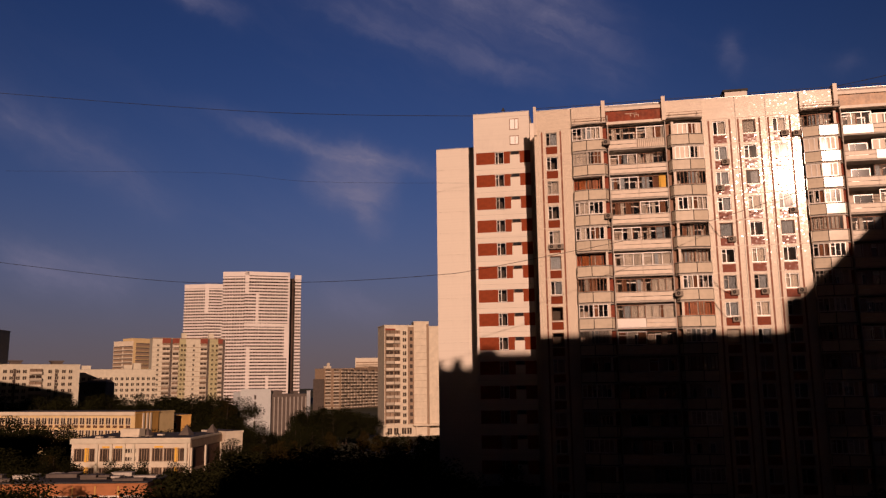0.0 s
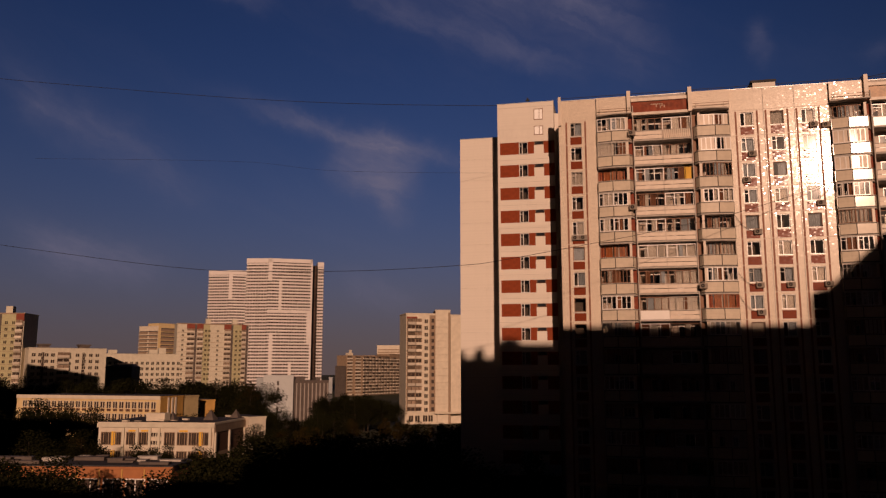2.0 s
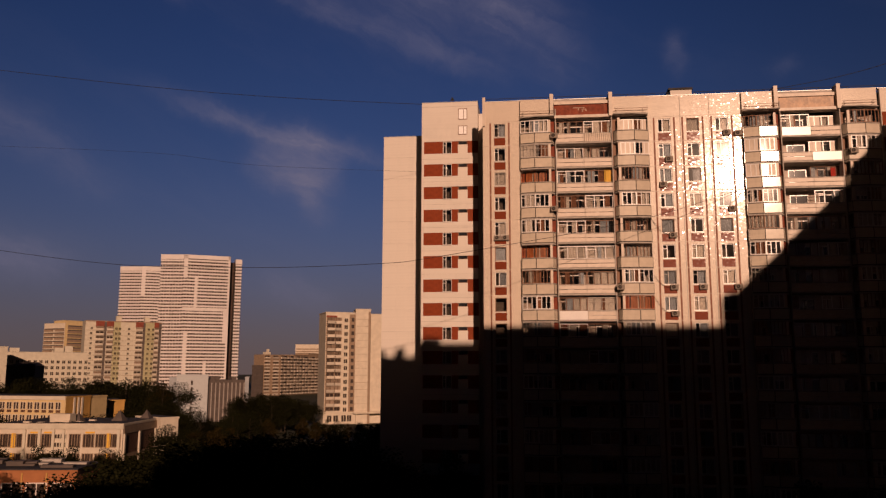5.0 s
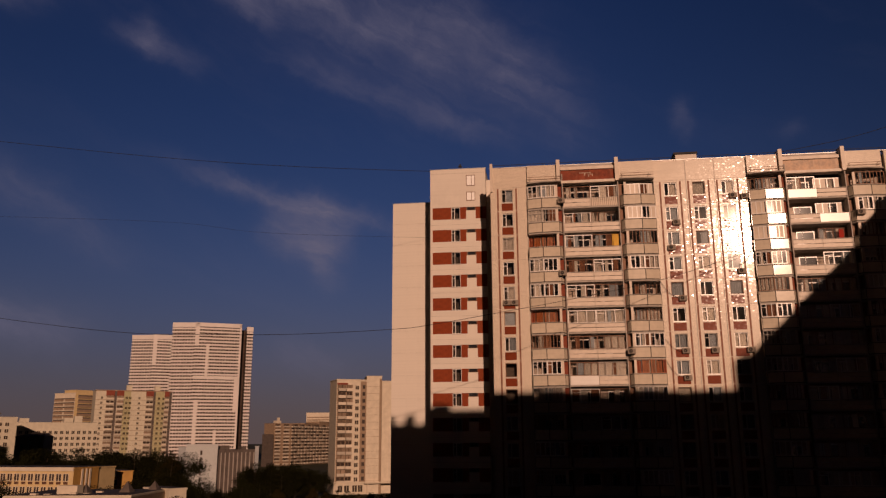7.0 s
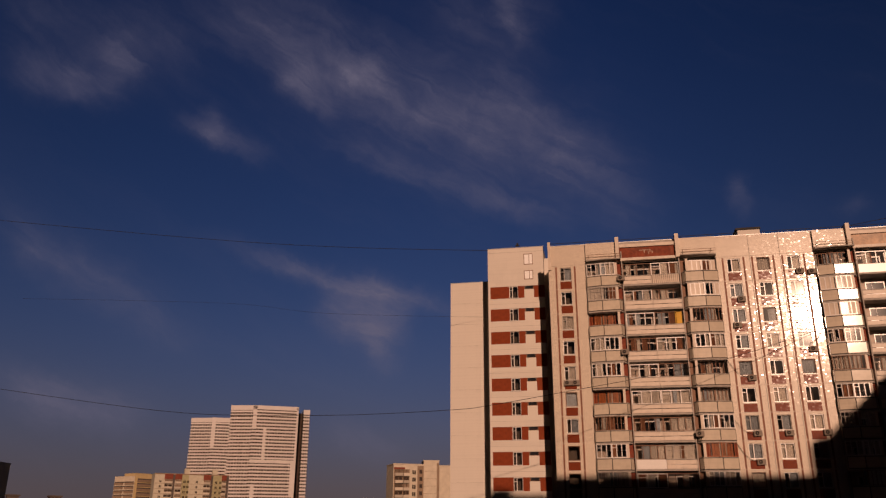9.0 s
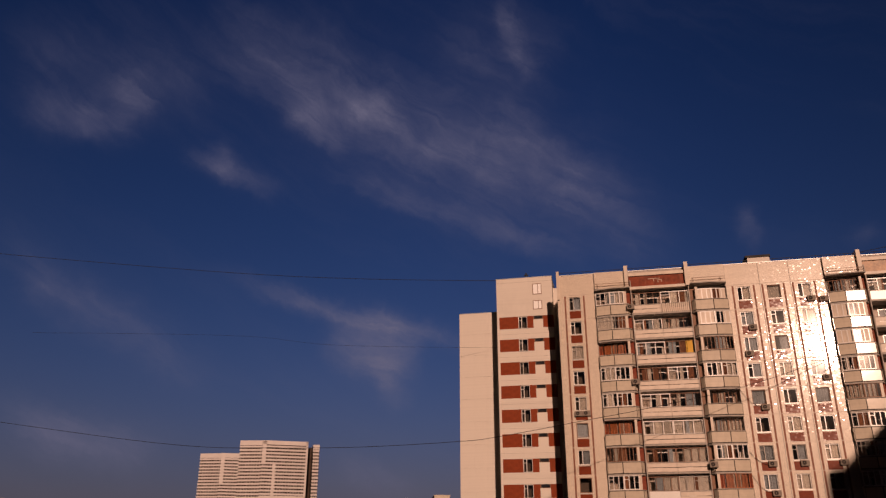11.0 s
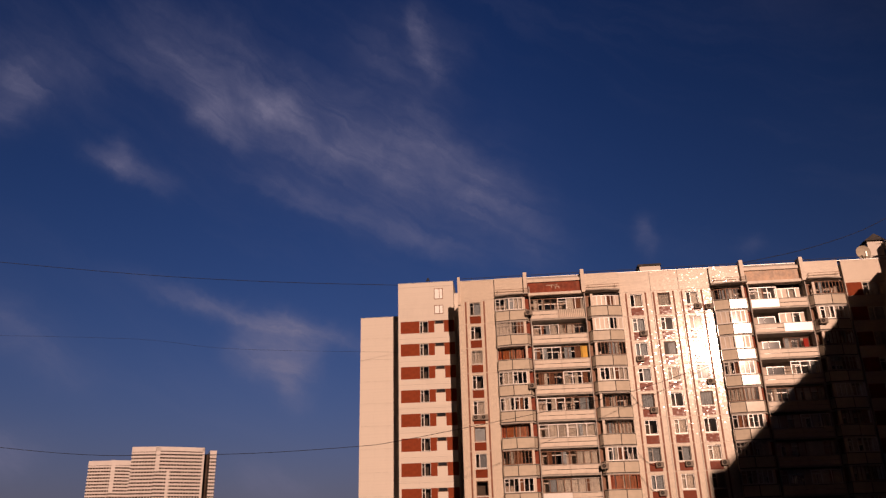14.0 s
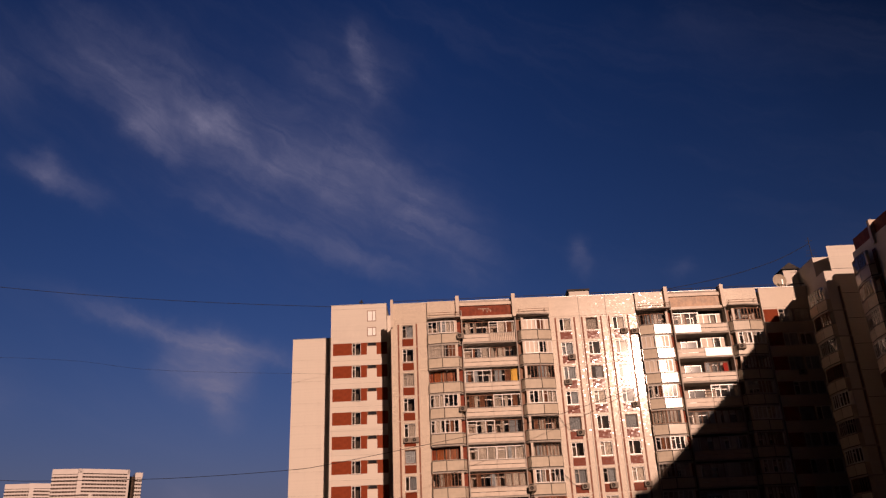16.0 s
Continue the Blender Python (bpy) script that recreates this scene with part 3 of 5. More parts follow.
    part("door_glass", shared(("door_glass", shape), lambda: Mesh().box(w * 0.30 + 0.1, w * 0.30 + 0.65, 1.2, 1.215, 0.9, 2.1).box(w * 0.5 + 0.1, w * 0.5 + 1.2, 1.2, 1.215, 0.95, 2.1), DARKGLASS), ob, (0, depth, 0))
    if kind == "o":
        return ob
    mat = {"w": WHITE, "b": WOOD, "d": WOOD, "f": CREAM_FRAME, "p": PINE, "s": WHITE}[kind]
    part("glazing_frame", shared(("glazing", shape, kind), lambda: glazing(shape, kind), mat), ob, (0, back, zg))
    if kind == "p":
        for i, (a, b, mat) in enumerate(((0.0, 0.15, RUST), (0.17, 0.42, PINE), (0.45, 0.62, WOOD), (0.65, 0.86, PINE), (0.9, 1.0, RUST))):
            part("infill_board", shared(("pine", shape, i), lambda: sheet(shape, 0.05 + 0.03 * (i % 2), 0.05, 1.25 + 0.06 * (i % 3), 0.03, a, b), mat), ob, (0, back, zg))
    elif kind == "s":
        part("infill_panel", shared(("infill", shape), lambda: sheet(shape, 0.02, 0.05, 1.38, 0.03, 0.0, 0.45), BALC_LIGHT), ob, (0, back, zg))
        part("infill_panel", shared(("infill2", shape), lambda: sheet(shape, 0.02, 0.05, 1.38, 0.03, 0.75, 1.0), BALC_LIGHT), ob, (0, back, zg))
    part("pane", shared(("panes", shape), lambda: sheet(shape, 0.03, 0.04, 1.38, 0.012), GLASS), ob, (0, back, zg))
    if random.random() < 0.32:
        half = random.choice(((0.0, 1.0), (0.0, 0.6), (0.35, 1.0)))
        part("curtain", shared(("back_curtain", shape, half), lambda: sheet(shape, 0.32, 0.0, 1.4, 0.02, *half), CURTAIN), ob, (0, back, zg))
    for i in range(4):
        if random.random() < 0.6:
            a = random.random() * 0.7
            b = a + random.choice((0.14, 0.2, 0.28))
            key = (round(a, 1), round(b - a, 2))
            cloth, tone = random.choice((("brown", BROWN_CURTAIN), ("pale", CURTAIN), ("pale", CURTAIN), ("net", NET)))
            part("curtain", shared(("bcurtain", shape, key, cloth, i), lambda: sheet(shape, 0.12 + 0.03 * i, 0.0, 1.4, 0.02, key[0], min(1.0, key[0] + key[1])), tone), ob, (0, back, zg))
    return ob


# weathered red-brown head board with the sun's glare painted in as ochre
GLARE_BOARD = principled("glare_tinted_weathered_board", (0.36, 0.21, 0.11), 0.45, spec=0.4, vary=0.35, grain=2.0, stain=0.4, stain_colour=(0.55, 0.42, 0.30), streak=0.3)
# glazing by storey from the top: outer-left, two in the middle, outer-right of each bay
BAY_1 = ["wdwS", "fWBs", "Pwdd", "wbww", "wwdB", "PwwB", "bbdw", "wdfp", "fwdw", "dfwb", "wbff", "fobw", "wdwf", "bfdw", "dwff", "wffd", "fwbd"]
BAY_2 = ["BwSb", "soSw", "soBd", "wowf", "dbdw", "wbwd", "fdfw", "wfwb", "dwdf", "bfdw", "wdfo", "fwwd", "wbdf", "dffw", "wfdo", "fdwb", "wfbd"]
for bay, x0 in ((BAY_1, -1.5), (BAY_2, 22.47)):
    for k, kinds in enumerate(bay):
        balcony(x0, k, "left", kinds[0])
        first = x0 < 0
        balcony(x0 + 3.97, k, "mid", kinds[1], style={True: {7: 1}, False: {0: 1}}[first].get(k))
        balcony(x0 + 6.97, k, "mid", kinds[2], style={True: {0: 2}, False: {1: 1}}[first].get(k))
        balcony(x0 + 10.2, k, "right", kinds[3])
    # upright fins between the balconies, higher than the roof
    for fx in (x0 + 3.9, x0 + 10.02):
        part("fin", shared(("fin",), lambda: Mesh().box(-0.05, 0.05, -0.5, 1.3, 0, ROOF - 1.2), CONCRETE), block, (fx, 0, 0))
    for fx in (x0 + 3.5, x0 + 9.95):
        part("roof_fin", shared(("roof_fin",), lambda: Mesh().box(-0.2, 0.2, -0.75, 0.6, ROOF - 2.25, ROOF + 0.45), BALC_LIGHT), block, (fx, 0, 0))
    # head over the top storey
    part("head_panel", shared(("head_l",), lambda: Mesh().box(0.0, 3.35, -0.35, 0.0, 48.75, ROOF), TILE), block, (x0, 0, 0))
    part("head_panel", shared(("head_r",), lambda: Mesh().box(0.0, 3.75, -0.35, 0.0, 48.75, ROOF), TILE), block, (x0 + 10.17, 0, 0))
    part("canopy", shared(("canopy",), lambda: Mesh().prism([(0, 0), (0, -0.65), (1.8, -1.05), (3.8, -1.05), (3.8, 0)], 48.55, 48.68), CONCRETE), block, (x0, 0, 0))
    part("canopy", shared(("canopy_r",), lambda: Mesh().prism([(0, 0), (0, -1.05), (1.95, -1.05), (3.75, -0.65), (3.75, 0)], 48.55, 48.68), CONCRETE), block, (x0 + 10.2, 0, 0))
    for zz in (48.95, 49.2):
        part("canopy_rod", shared(("canopy_rod",), lambda: Mesh().box(0.05, 3.7, -0.92, -0.88, -0.02, 0.02).box(0.3, 0.34, -0.9, -0.3, -0.015, 0.015).box(3.2, 3.24, -0.9, -0.3, -0.015, 0.015), WOOD), block, (x0, 0, zz))
        part("canopy_rod", STORE[("canopy_rod",)], block, (x0 + 10.2, 0, zz))
    part("brown_head_board", shared(("brown_head", x0), lambda: Mesh().box(0, 5.95, -0.22, -0.1, 48.75, 50.05), RUST if x0 < 0 else GLARE_BOARD), block, (x0 + 3.76, 0, 0))
    part("eaves_board", shared(("eaves",), lambda: Mesh().box(0, 5.95, -0.4, 0.1, 50.05, 50.4).box(0, 5.95, -0.55, 0.1, 48.45, 48.75), BALC_LIGHT), block, (x0 + 3.76, 0, 0))
    part("roof_edge", shared(("roof_edge",), lambda: Mesh().box(0, 14, 0.0, 0.3, 48.4, ROOF), CONCRETE), block, (x0, 0, 0))

part("corner_fin", Mesh().box(-5.72, -5.42, -0.22, 0.4, 47.9, ROOF + 0.5).data("corner_fin", BALC_LIGHT), block)
# roof cabin
part("roof_cabin", Mesh().box(15.05, 17.35, 0.1, 2.5, ROOF + 0.06, ROOF + 0.66).data("roof_cabin", TILE_ROUGH), block)
part("cabin_roof", Mesh().box(14.85, 17.45, 0.0, 2.7, ROOF + 0.66, ROOF + 0.9).data("cabin_roof", ROOFING), block)
# faded paint strokes on the brown head board
PAINT = principled("faded_white_paint", (0.45, 0.33, 0.26), 0.8, vary=0.3)
for x, z, w, h in ((4.35, 49.62, 1.3, 0.09), (4.9, 49.35, 0.12, 0.3), (5.3, 49.45, 0.5, 0.08), (5.75, 49.25, 0.1, 0.28), (5.35, 49.2, 0.1, 0.2)):
    part("paint_stroke", Mesh().box(x, x + w, -0.226, -0.2, z, z + h).data("paint_stroke", PAINT), block)
# things on the balconies
thing("yellow_board", (7.6, FRONT - 0.2, 40.2), "yellow board standing behind the loggia glazing", "board", data=Mesh().box(0, 0.7, 0, 0.04, 0, 2.3).data("yellow_board", YELLOW_CLOTH))
thing("red_cloth", (31.4, FRONT + 0.25, 40.2), "red cloth hanging in an open loggia", "cloth", data=Mesh().box(0, 0.32, 0, 0.03, 0.95, 2.0).box(0.32, 0.5, 0.03, 0.06, 1.1, 2.0).data("red_cloth", REDCLOTH))

# ---- stair tower with red bands ----
TY = 6.29
tower = thing("stair_tower", (0, FRONT + TY, 0), "cream panel stair tower with red-brown bands and small windows", "building")
TX0, TX1, TTOP = -13.53, -6.7, 53.08
tw = Mesh()
tw.box(TX0, TX1, 0.0, 0.4, 48.17, TTOP)
for k in range(17):
    zt = 46.67 - STEP * k
    tw.box(TX0 + 0.28, TX1, 0.0, 0.4, max(0, zt - 1.3), zt)
tw.box(TX0, TX0 + 0.4, 0.4, 8, 0, TTOP).box(TX1 - 0.4, TX1, 0.4, 8, 0, TTOP).box(TX0, TX0 + 0.28, 0.0, 0.4, 0, 48.17)
part("wall", tw.data("wall", TILE_ROUGH), tower)
part("roof", Mesh().box(TX0, TX1, 0.4, 8, TTOP - 0.4, TTOP - 0.2).data("roof", ROOFING), tower)
part("parapet_cap", Mesh().box(TX0 - 0.05, TX1 + 0.05, -0.05, 0.45, TTOP, TTOP + 0.05).data("parapet_cap", METAL), tower)
seam = Mesh()
for k in range(-1, 18):
    z = 49.75 - 1.4 * 2 * (k - 0) if k < 0 else 46.0 - STEP * k
    if z > 0.3:
        seam.box(TX0 + 0.02, TX1 - 0.02, -0.008, 0.02, z - 0.012, z + 0.012)
part("joint", seam.data("joint", CONCRETE), tower)["kind"] = "stuff"
for k in range(17):
    z0 = 46.67 - STEP * k
    if z0 < 0.4:
        break
    for a, b, nm in ((TX0 + 0.28, -10.95, "l"), (-9.87, -9.12, "m"), (-7.95, TX1, "r")):
        part("red_band", shared(("red_band", nm), lambda: Mesh().box(a, b, 0.03, 0.38, 0, 1.5), RED), tower, (0, 0, z0))
    part("mullion_panel", shared(("mullion_panel",), lambda: Mesh().box(-9.12, -7.95, 0.0, 0.38, 0, 1.06), TILE_ROUGH), tower, (0, 0, z0))
    part("vent_window", shared(("vent_window",), lambda: Mesh().box(-9.05, -8.02, 0.2, 0.24, 1.06, 1.5), DARKGLASS), tower, (0, 0, z0))
    part("vent_frame", shared(("vent_frame",), lambda: Mesh().box(-9.12, -9.02, 0.08, 0.3, 1.06, 1.5).box(-8.05, -7.95, 0.08, 0.3, 1.06, 1.5).box(-9.02, -8.05, 0.08, 0.3, 1.06, 1.12), WOOD), tower, (0, 0, z0))
    window_part(tower, -10.95, z0, 1.08, 1.5, 0.0, random.choice((1, 1, 2)), bare=random.random() < 0.8)
    # dark sheet again, painting the unlit inside of the stair tower
    part("room", shared(("troom_shade",), lambda: Mesh().box(-11.1, -7.8, 1.3, 1.4, -0.2, 2.4), ROOM), tower, (0, 0, z0))
for z, h in ((50.87, 1.37), (48.97, 1.12)):
    f = part("window", shared(("twin", h), lambda: Mesh().box(0, 1.1, 0, 0.05, 0, 0.07).box(0, 1.1, 0, 0.05, h - 0.07, h).box(0, 0.07, 0, 0.05, 0.07, h - 0.07).box(1.03, 1.1, 0, 0.05, 0.07, h - 0.07).box(0.62, 0.68, 0, 0.05, 0.07, h - 0.07), WOOD), tower, (-9.08, -0.05, z))
    # opaque pale pane: sun on white curtains is painted into its colour
    part("pane", shared(("twinp", h), lambda: Mesh().box(0.07, 1.03, 0.02, 0.03, 0.07, h - 0.07), principled("painted_sunlit_pane", (0.92, 0.90, 0.88), 0.12, spec=0.5, vary=0.04)), f)
antenna = thing("roof_antenna", (-9.9, FRONT + TY + 1.0, TTOP - 0.2), "small dark antenna on the stair tower roof", "antenna",
                data=Mesh().box(-0.03, 0.03, -0.03, 0.03, 0, 1.1).box(-0.25, 0.25, -0.02, 0.02, 0.75, 0.95).box(-0.1, 0.1, -0.1, 0.1, 0.9, 1.15).data("roof_antenna", BLACK))

# link between tower and tall part
link = thing("link_wall", (0, FRONT + TY + 1.5, 0), "shaded cream link wall between stair tower and block", "wall", kind="structure",
             data=Mesh().box(-6.7, -5.7, 0, 4, 0, 52.0).data("link_wall", TILE_ROUGH))

# ---- blank end slab ----
SY = 12.3
slab = thing("end_block", (0, FRONT + SY, 0), "blank cream panel end wall of the block", "building")
part("wall", Mesh().box(-19.33, -13.4, 0.03, 10, 0, 50.7).data("wall", CONCRETE), slab)
for k in range(18):
    part("wall_panel", shared(("wall_panel",), lambda: Mesh().box(-19.35, -13.4, 0, 0.2, 0.012, STEP), TILE_ROUGH), slab, (0, 0, 50.75 - STEP * (k + 1)))
    part("side_wall_panel", shared(("side_wall_panel",), lambda: Mesh().box(-19.36, -19.3, 0.2, 10, 0.012, STEP), TILE_ROUGH), slab, (0, 0, 50.75 - STEP * (k + 1)))
part("parapet_cap", Mesh().box(-19.4, -13.4, -0.04, 10, 50.75, 50.8).data("parapet_cap", METAL), slab)

# ---- the wing at the far right, which turns towards the viewer ----
wing = thing("wing_building", (43.0, 40, 0), "cream panel wing of the block in its own shade", "building")


def wbox(x0, x1, y0, y1, z0, z1):
    return Mesh().box(x0 - 43, x1 - 43, y0 - 40, y1 - 40, z0, z1)


part("wall", wbox(43.2, 58, -5.2, 74.0, 0, ROOF - 0.3).data("wall", TILE_ROUGH), wing)
# two unseen roof boxes, added to step the shadow edge on the front
part("roof_parapet", wbox(43.2, 44.0, 46.5, 67.0, ROOF - 0.3, ROOF + 1.0).data("roof_parapet", TILE_ROUGH), wing)
part("roof_cabin", wbox(43.2, 46.0, -5.0, -1.8, ROOF - 0.3, ROOF + 0.5).data("roof_cabin", TILE_ROUGH), wing)
part("rear_wall", wbox(43.7, 58, 74.0, 77.0, 0, ROOF).data("rear_wall", TILE_ROUGH), wing)
part("tall_wall", Mesh().prism([(x - 43, y - 40) for x, y in ((42.6, 80.85), (58, 80.85), (58, 96), (44.6, 96), (44.6, 84.5))], 0, 53.1).data("tall_wall", TILE_ROUGH), wing)
part("step_wall", wbox(42.45, 44.59, 84.2, 96, 0, 53.1).data("step_wall", TILE_ROUGH), wing)
part("corner_bay_wall", wbox(41.36, 42.44, 80.2, 83.9, 0, ROOF - 0.8).data("corner_bay_wall", TILE_ROUGH), wing)
part("bay_wall", wbox(41.55, 43.19, 58, 74.0, 0, ROOF - 1.3).data("bay_wall", TILE_ROUGH), wing)
part("brown_head_board", wbox(41.7, 43.1, 60, 73.6, ROOF - 1.3, ROOF).data("brown_head_board", RUST), wing)
for y in (69.6, 62.5):
    part("roof_fin", shared(("wing_fin",), lambda: Mesh().box(-0.5, 0.6, -0.2, 0.2, ROOF - 2.2, ROOF + 0.25), BALC_LIGHT), wing, (41.8 - 43, y - 40, 0))
for k in range(17):
    for y, shape in ((83.9, "right"), (73.6, "left"), (64.0, "right")):
        balcony(41.35 - 43 if y == 83.9 else 41.5 - 43, k, shape, random.choice("wfdb"), parent=wing, front=y - 40, turn=-math.pi / 2)

joint = Mesh()
for k in range(18):
    z = 53.0 - STEP * k - 2.6
    if z > 0.3:
        joint.box(42.62 - 43, 46 - 43, 80.835 - 40, 80.87 - 40, z - 0.02, z + 0.02)
part("joint", joint.data("joint", SEAM), wing)["kind"] = "stuff"

# vent stack with hood, and the satellite dish
stack = thing("vent_stack", (41.4, FRONT + 1.5, ROOF - 0.3), "white vent stack with a dark pitched hood on the roof", "vent")
part("shaft", Mesh().box(-0.8, 0.85, -0.6, 0.8, 0, 2.7).data("shaft", TILE_ROUGH), stack)
hood = Mesh()
hood.hexa([(-1.15, -0.9, 2.75), (1.15, -0.9, 2.75), (1.15, 1.1, 2.75), (-1.15, 1.1, 2.75), (-0.1, -0.9, 3.5), (0.1, -0.9, 3.5), (0.1, 1.1, 3.5), (-0.1, 1.1, 3.5)])
part("hood", hood.data("hood", ROOFING), stack)
dish = thing("satellite_dish", (39.85, FRONT + 0.8, ROOF), "round cream satellite dish on the roof edge", "dish")
dm = Mesh()
R = 0.80
for i in range(6):
    r0, r1 = R * i / 6, R * (i + 1) / 6
    for j in range(28):
        a, b = 2 * math.pi * j / 28, 2 * math.pi * (j + 1) / 28
        P = [(r * math.cos(t), -0.22 * (r / R) ** 2 + o, r * math.sin(t)) for o in (0, 0.03) for r, t in ((r0, a), (r1, a), (r1, b), (r0, b))]
        dm.hexa(P)
part("reflector", dm.data("reflector", principled("cream_dish", (0.42, 0.36, 0.28), 0.6, vary=0.1)), dish, (0, 0, 1.05))
part("mast", Mesh().box(-0.06, 0.06, 0.05, 0.17, -0.4, 1.2).data("mast", METAL), dish)
part("feed_arm", Mesh().box(-0.03, 0.03, -0.75, 0.0, 0.35, 0.41).box(-0.08, 0.08, -0.85, -0.72, 0.35, 0.95).data("feed_arm", METAL), dish)
mast = thing("aerial_mast", (42.9, 85.0, 52.6), "thin dark television aerial with cross bars", "antenna")
part("pole", Mesh().box(-0.025, 0.025, -0.025, 0.025, 0, 3.3).data("pole", BLACK), mast)
for i, z in enumerate((1.0, 1.35, 1.7, 2.9)):
    part("crossbar", Mesh().box(-0.7 + 0.1 * i, 0.7 - 0.1 * i, -0.015, 0.015, z, z + 0.03).data("crossbar", BLACK), mast)

# ---- the block in which the camera stands, behind it ----
# unseen, its colour made dark to hold back bounced light on the front
OWN_DARK = principled("dark_unseen_wall", (0.12, 0.055, 0.035), 0.85, spec=0.1, vary=0.25, grain=3.0, stain=0.3)
own = thing("camera_side_building", (16, -8, 0), "dark brick block behind the viewpoint", "building")
part("wall", Mesh().box(-28, 27.2, -6, 6.6, 0, 47.6).data("wall", OWN_DARK), own)
# added wing out of view, its height set to shade the near trees
part("low_wing", Mesh().box(-95, -28.1, -6, 6.6, 0, 28.0).data("low_wing", OWN_DARK), own)
# unseen roof lumps, added to give the shadow edge its bumps
for c0, c1, top in ((-10, -8.6, 48.6), (-6.9, -6.1, 48.9), (-4.5, -2.5, 48.4)):
    part("roof_cabin", Mesh().box(c0, c1, 4, 6, 47.6, top).data("roof_cabin", TILE_ROUGH), own)


# ---- air conditioners ----
def air_conditioner(x, z, y=0.0):
    ob = thing("air_conditioner", (x, FRONT + y - 0.34, z), "weathered grey outdoor air-conditioning unit under a window", "air conditioner", "outdoor units")
    part("casing", shared(("casing",), lambda: Mesh().box(0, 0.8, 0, 0.29, 0, 0.55).box(0.02, 0.78, -0.01, 0.3, 0.02, 0.53), AC_WHITE), ob)
    part("fan_guard", shared(("fan_guard",), lambda: Mesh().ring((0.3, 0.28), 0.19, 0.23, -0.03, -0.005), AC_GUARD), ob)
    part("fan_hub", shared(("fan_hub",), lambda: Mesh().ring((0.3, 0.28), 0.005, 0.06, -0.03, -0.005), AC_GUARD), ob)
    part("fan", shared(("fan",), lambda: Mesh().ring((0.3, 0.28), 0.06, 0.19, -0.012, -0.004), DARK), ob)
    for bx in (0.1, 0.65):
        part("bracket", shared(("bracket",), lambda: Mesh().box(0, 0.05, 0, 0.34, -0.05, 0), AC_GUARD), ob, (bx, 0, 0))


for x, k in ((-4.5, 4), (-3.65, 4), (14.2, 1), (13.5, 2), (14.3, 4), (14.2, 6), (14.2, 7), (17.2, 6), (20.4, 0), (20.6, 3), (20.8, 6), (39.5, 2)):
    air_conditioner(x, WIN_TOP - STEP * k - 2.1)
for x, z, y in ((1.8, 46.0, -0.95), (21.6, 45.95, 0.0), (33.0, 43.4, -0.95), (8.5, 29.2, -0.95), (1.7, 37.8, -0.95)):
    air_conditioner(x, z, y)


def hose(x, z, dx, dz):
    pts = [(x + dx * t, FRONT - 0.06 - 0.12 * math.sin(t * 3.14), z + dz * t - 0.5 * math.sin(t * 3.14)) for t in (0, 0.2, 0.4, 0.6, 0.8, 1.0)]
    tagged(tube("ac_hose", pts, 0.02, BLACK), "dark hose hanging from a unit across the wall", "hose", "hoses")


for x, z, dx, dz in ((14.3, 35.2, -2.0, 2.1), (14.2, 29.4, -2.2, 2.3), (14.2, 26.8, -1.8, 1.9), (20.8, 38.6, 1.5, 1.8)):
    hose(x, z, dx, dz)


# ---- buildings in the distance ----
FAR_WHITE = principled("far_white_panel", (0.52, 0.472, 0.375), 0.7, vary=0.1, grain=0.6, stain=0.25)
FAR_GREEN = principled("far_pale_green_panel", (0.37, 0.34, 0.20), 0.7, vary=0.12, grain=0.6, stain=0.25)
FAR_RED = principled("far_red_panel", (0.20, 0.05, 0.03), 0.7, vary=0.2, grain=0.6)
FAR_YELLOW = principled("far_yellow_render", (0.58, 0.44, 0.235), 0.75, vary=0.1, grain=0.5, stain=0.2)
FAR_OCHRE = principled("far_ochre_render", (0.42, 0.24, 0.07), 0.75, vary=0.12, grain=0.5)
FAR_CREAM = principled("far_cream_render", (0.56, 0.49, 0.39), 0.75, vary=0.1, grain=0.5, stain=0.25)
FAR_GREY = principled("far_grey_concrete", (0.30, 0.31, 0.32), 0.7, vary=0.12, grain=0.5)
# dark cladding, also the colour that paints shade on far blocks
FAR_DARK = principled("far_dark_cladding_and_shade", (0.10, 0.08, 0.07), 0.7, vary=0.2, grain=0.5)
FAR_TAN = principled("far_tan_panel", (0.27, 0.195, 0.135), 0.7, vary=0.15, grain=0.6, stain=0.3)
FAR_TOWER = principled("far_tower_white", (0.61, 0.56, 0.54), 0.5, vary=0.06, grain=0.2)
FAR_GLASS = principled("far_window_glass", (0.07, 0.05, 0.04), 0.06, spec=0.25, vary=0.4, grain=0.2, random_hue=0.5)
FAR_PARAPET = principled("far_balcony_front", (0.60, 0.52, 0.42), 0.5, vary=0.12, grain=0.6, random_hue=0.6)
FAR_LOGGIA = principled("far_balcony_glazing", (0.30, 0.22, 0.16), 0.12, spec=0.4, vary=0.3, grain=0.8, random_hue=1.2)
BRICK = principled("dark_brick", (0.11, 0.055, 0.035), 0.8, vary=0.2, grain=2.0)
ORANGE = principled("orange_render", (0.34, 0.135, 0.055), 0.75, vary=0.12, grain=0.7, stain=0.25)
YELLOW = principled("yellow_panel_paint", (0.65, 0.38, 0.05), 0.6, vary=0.1)


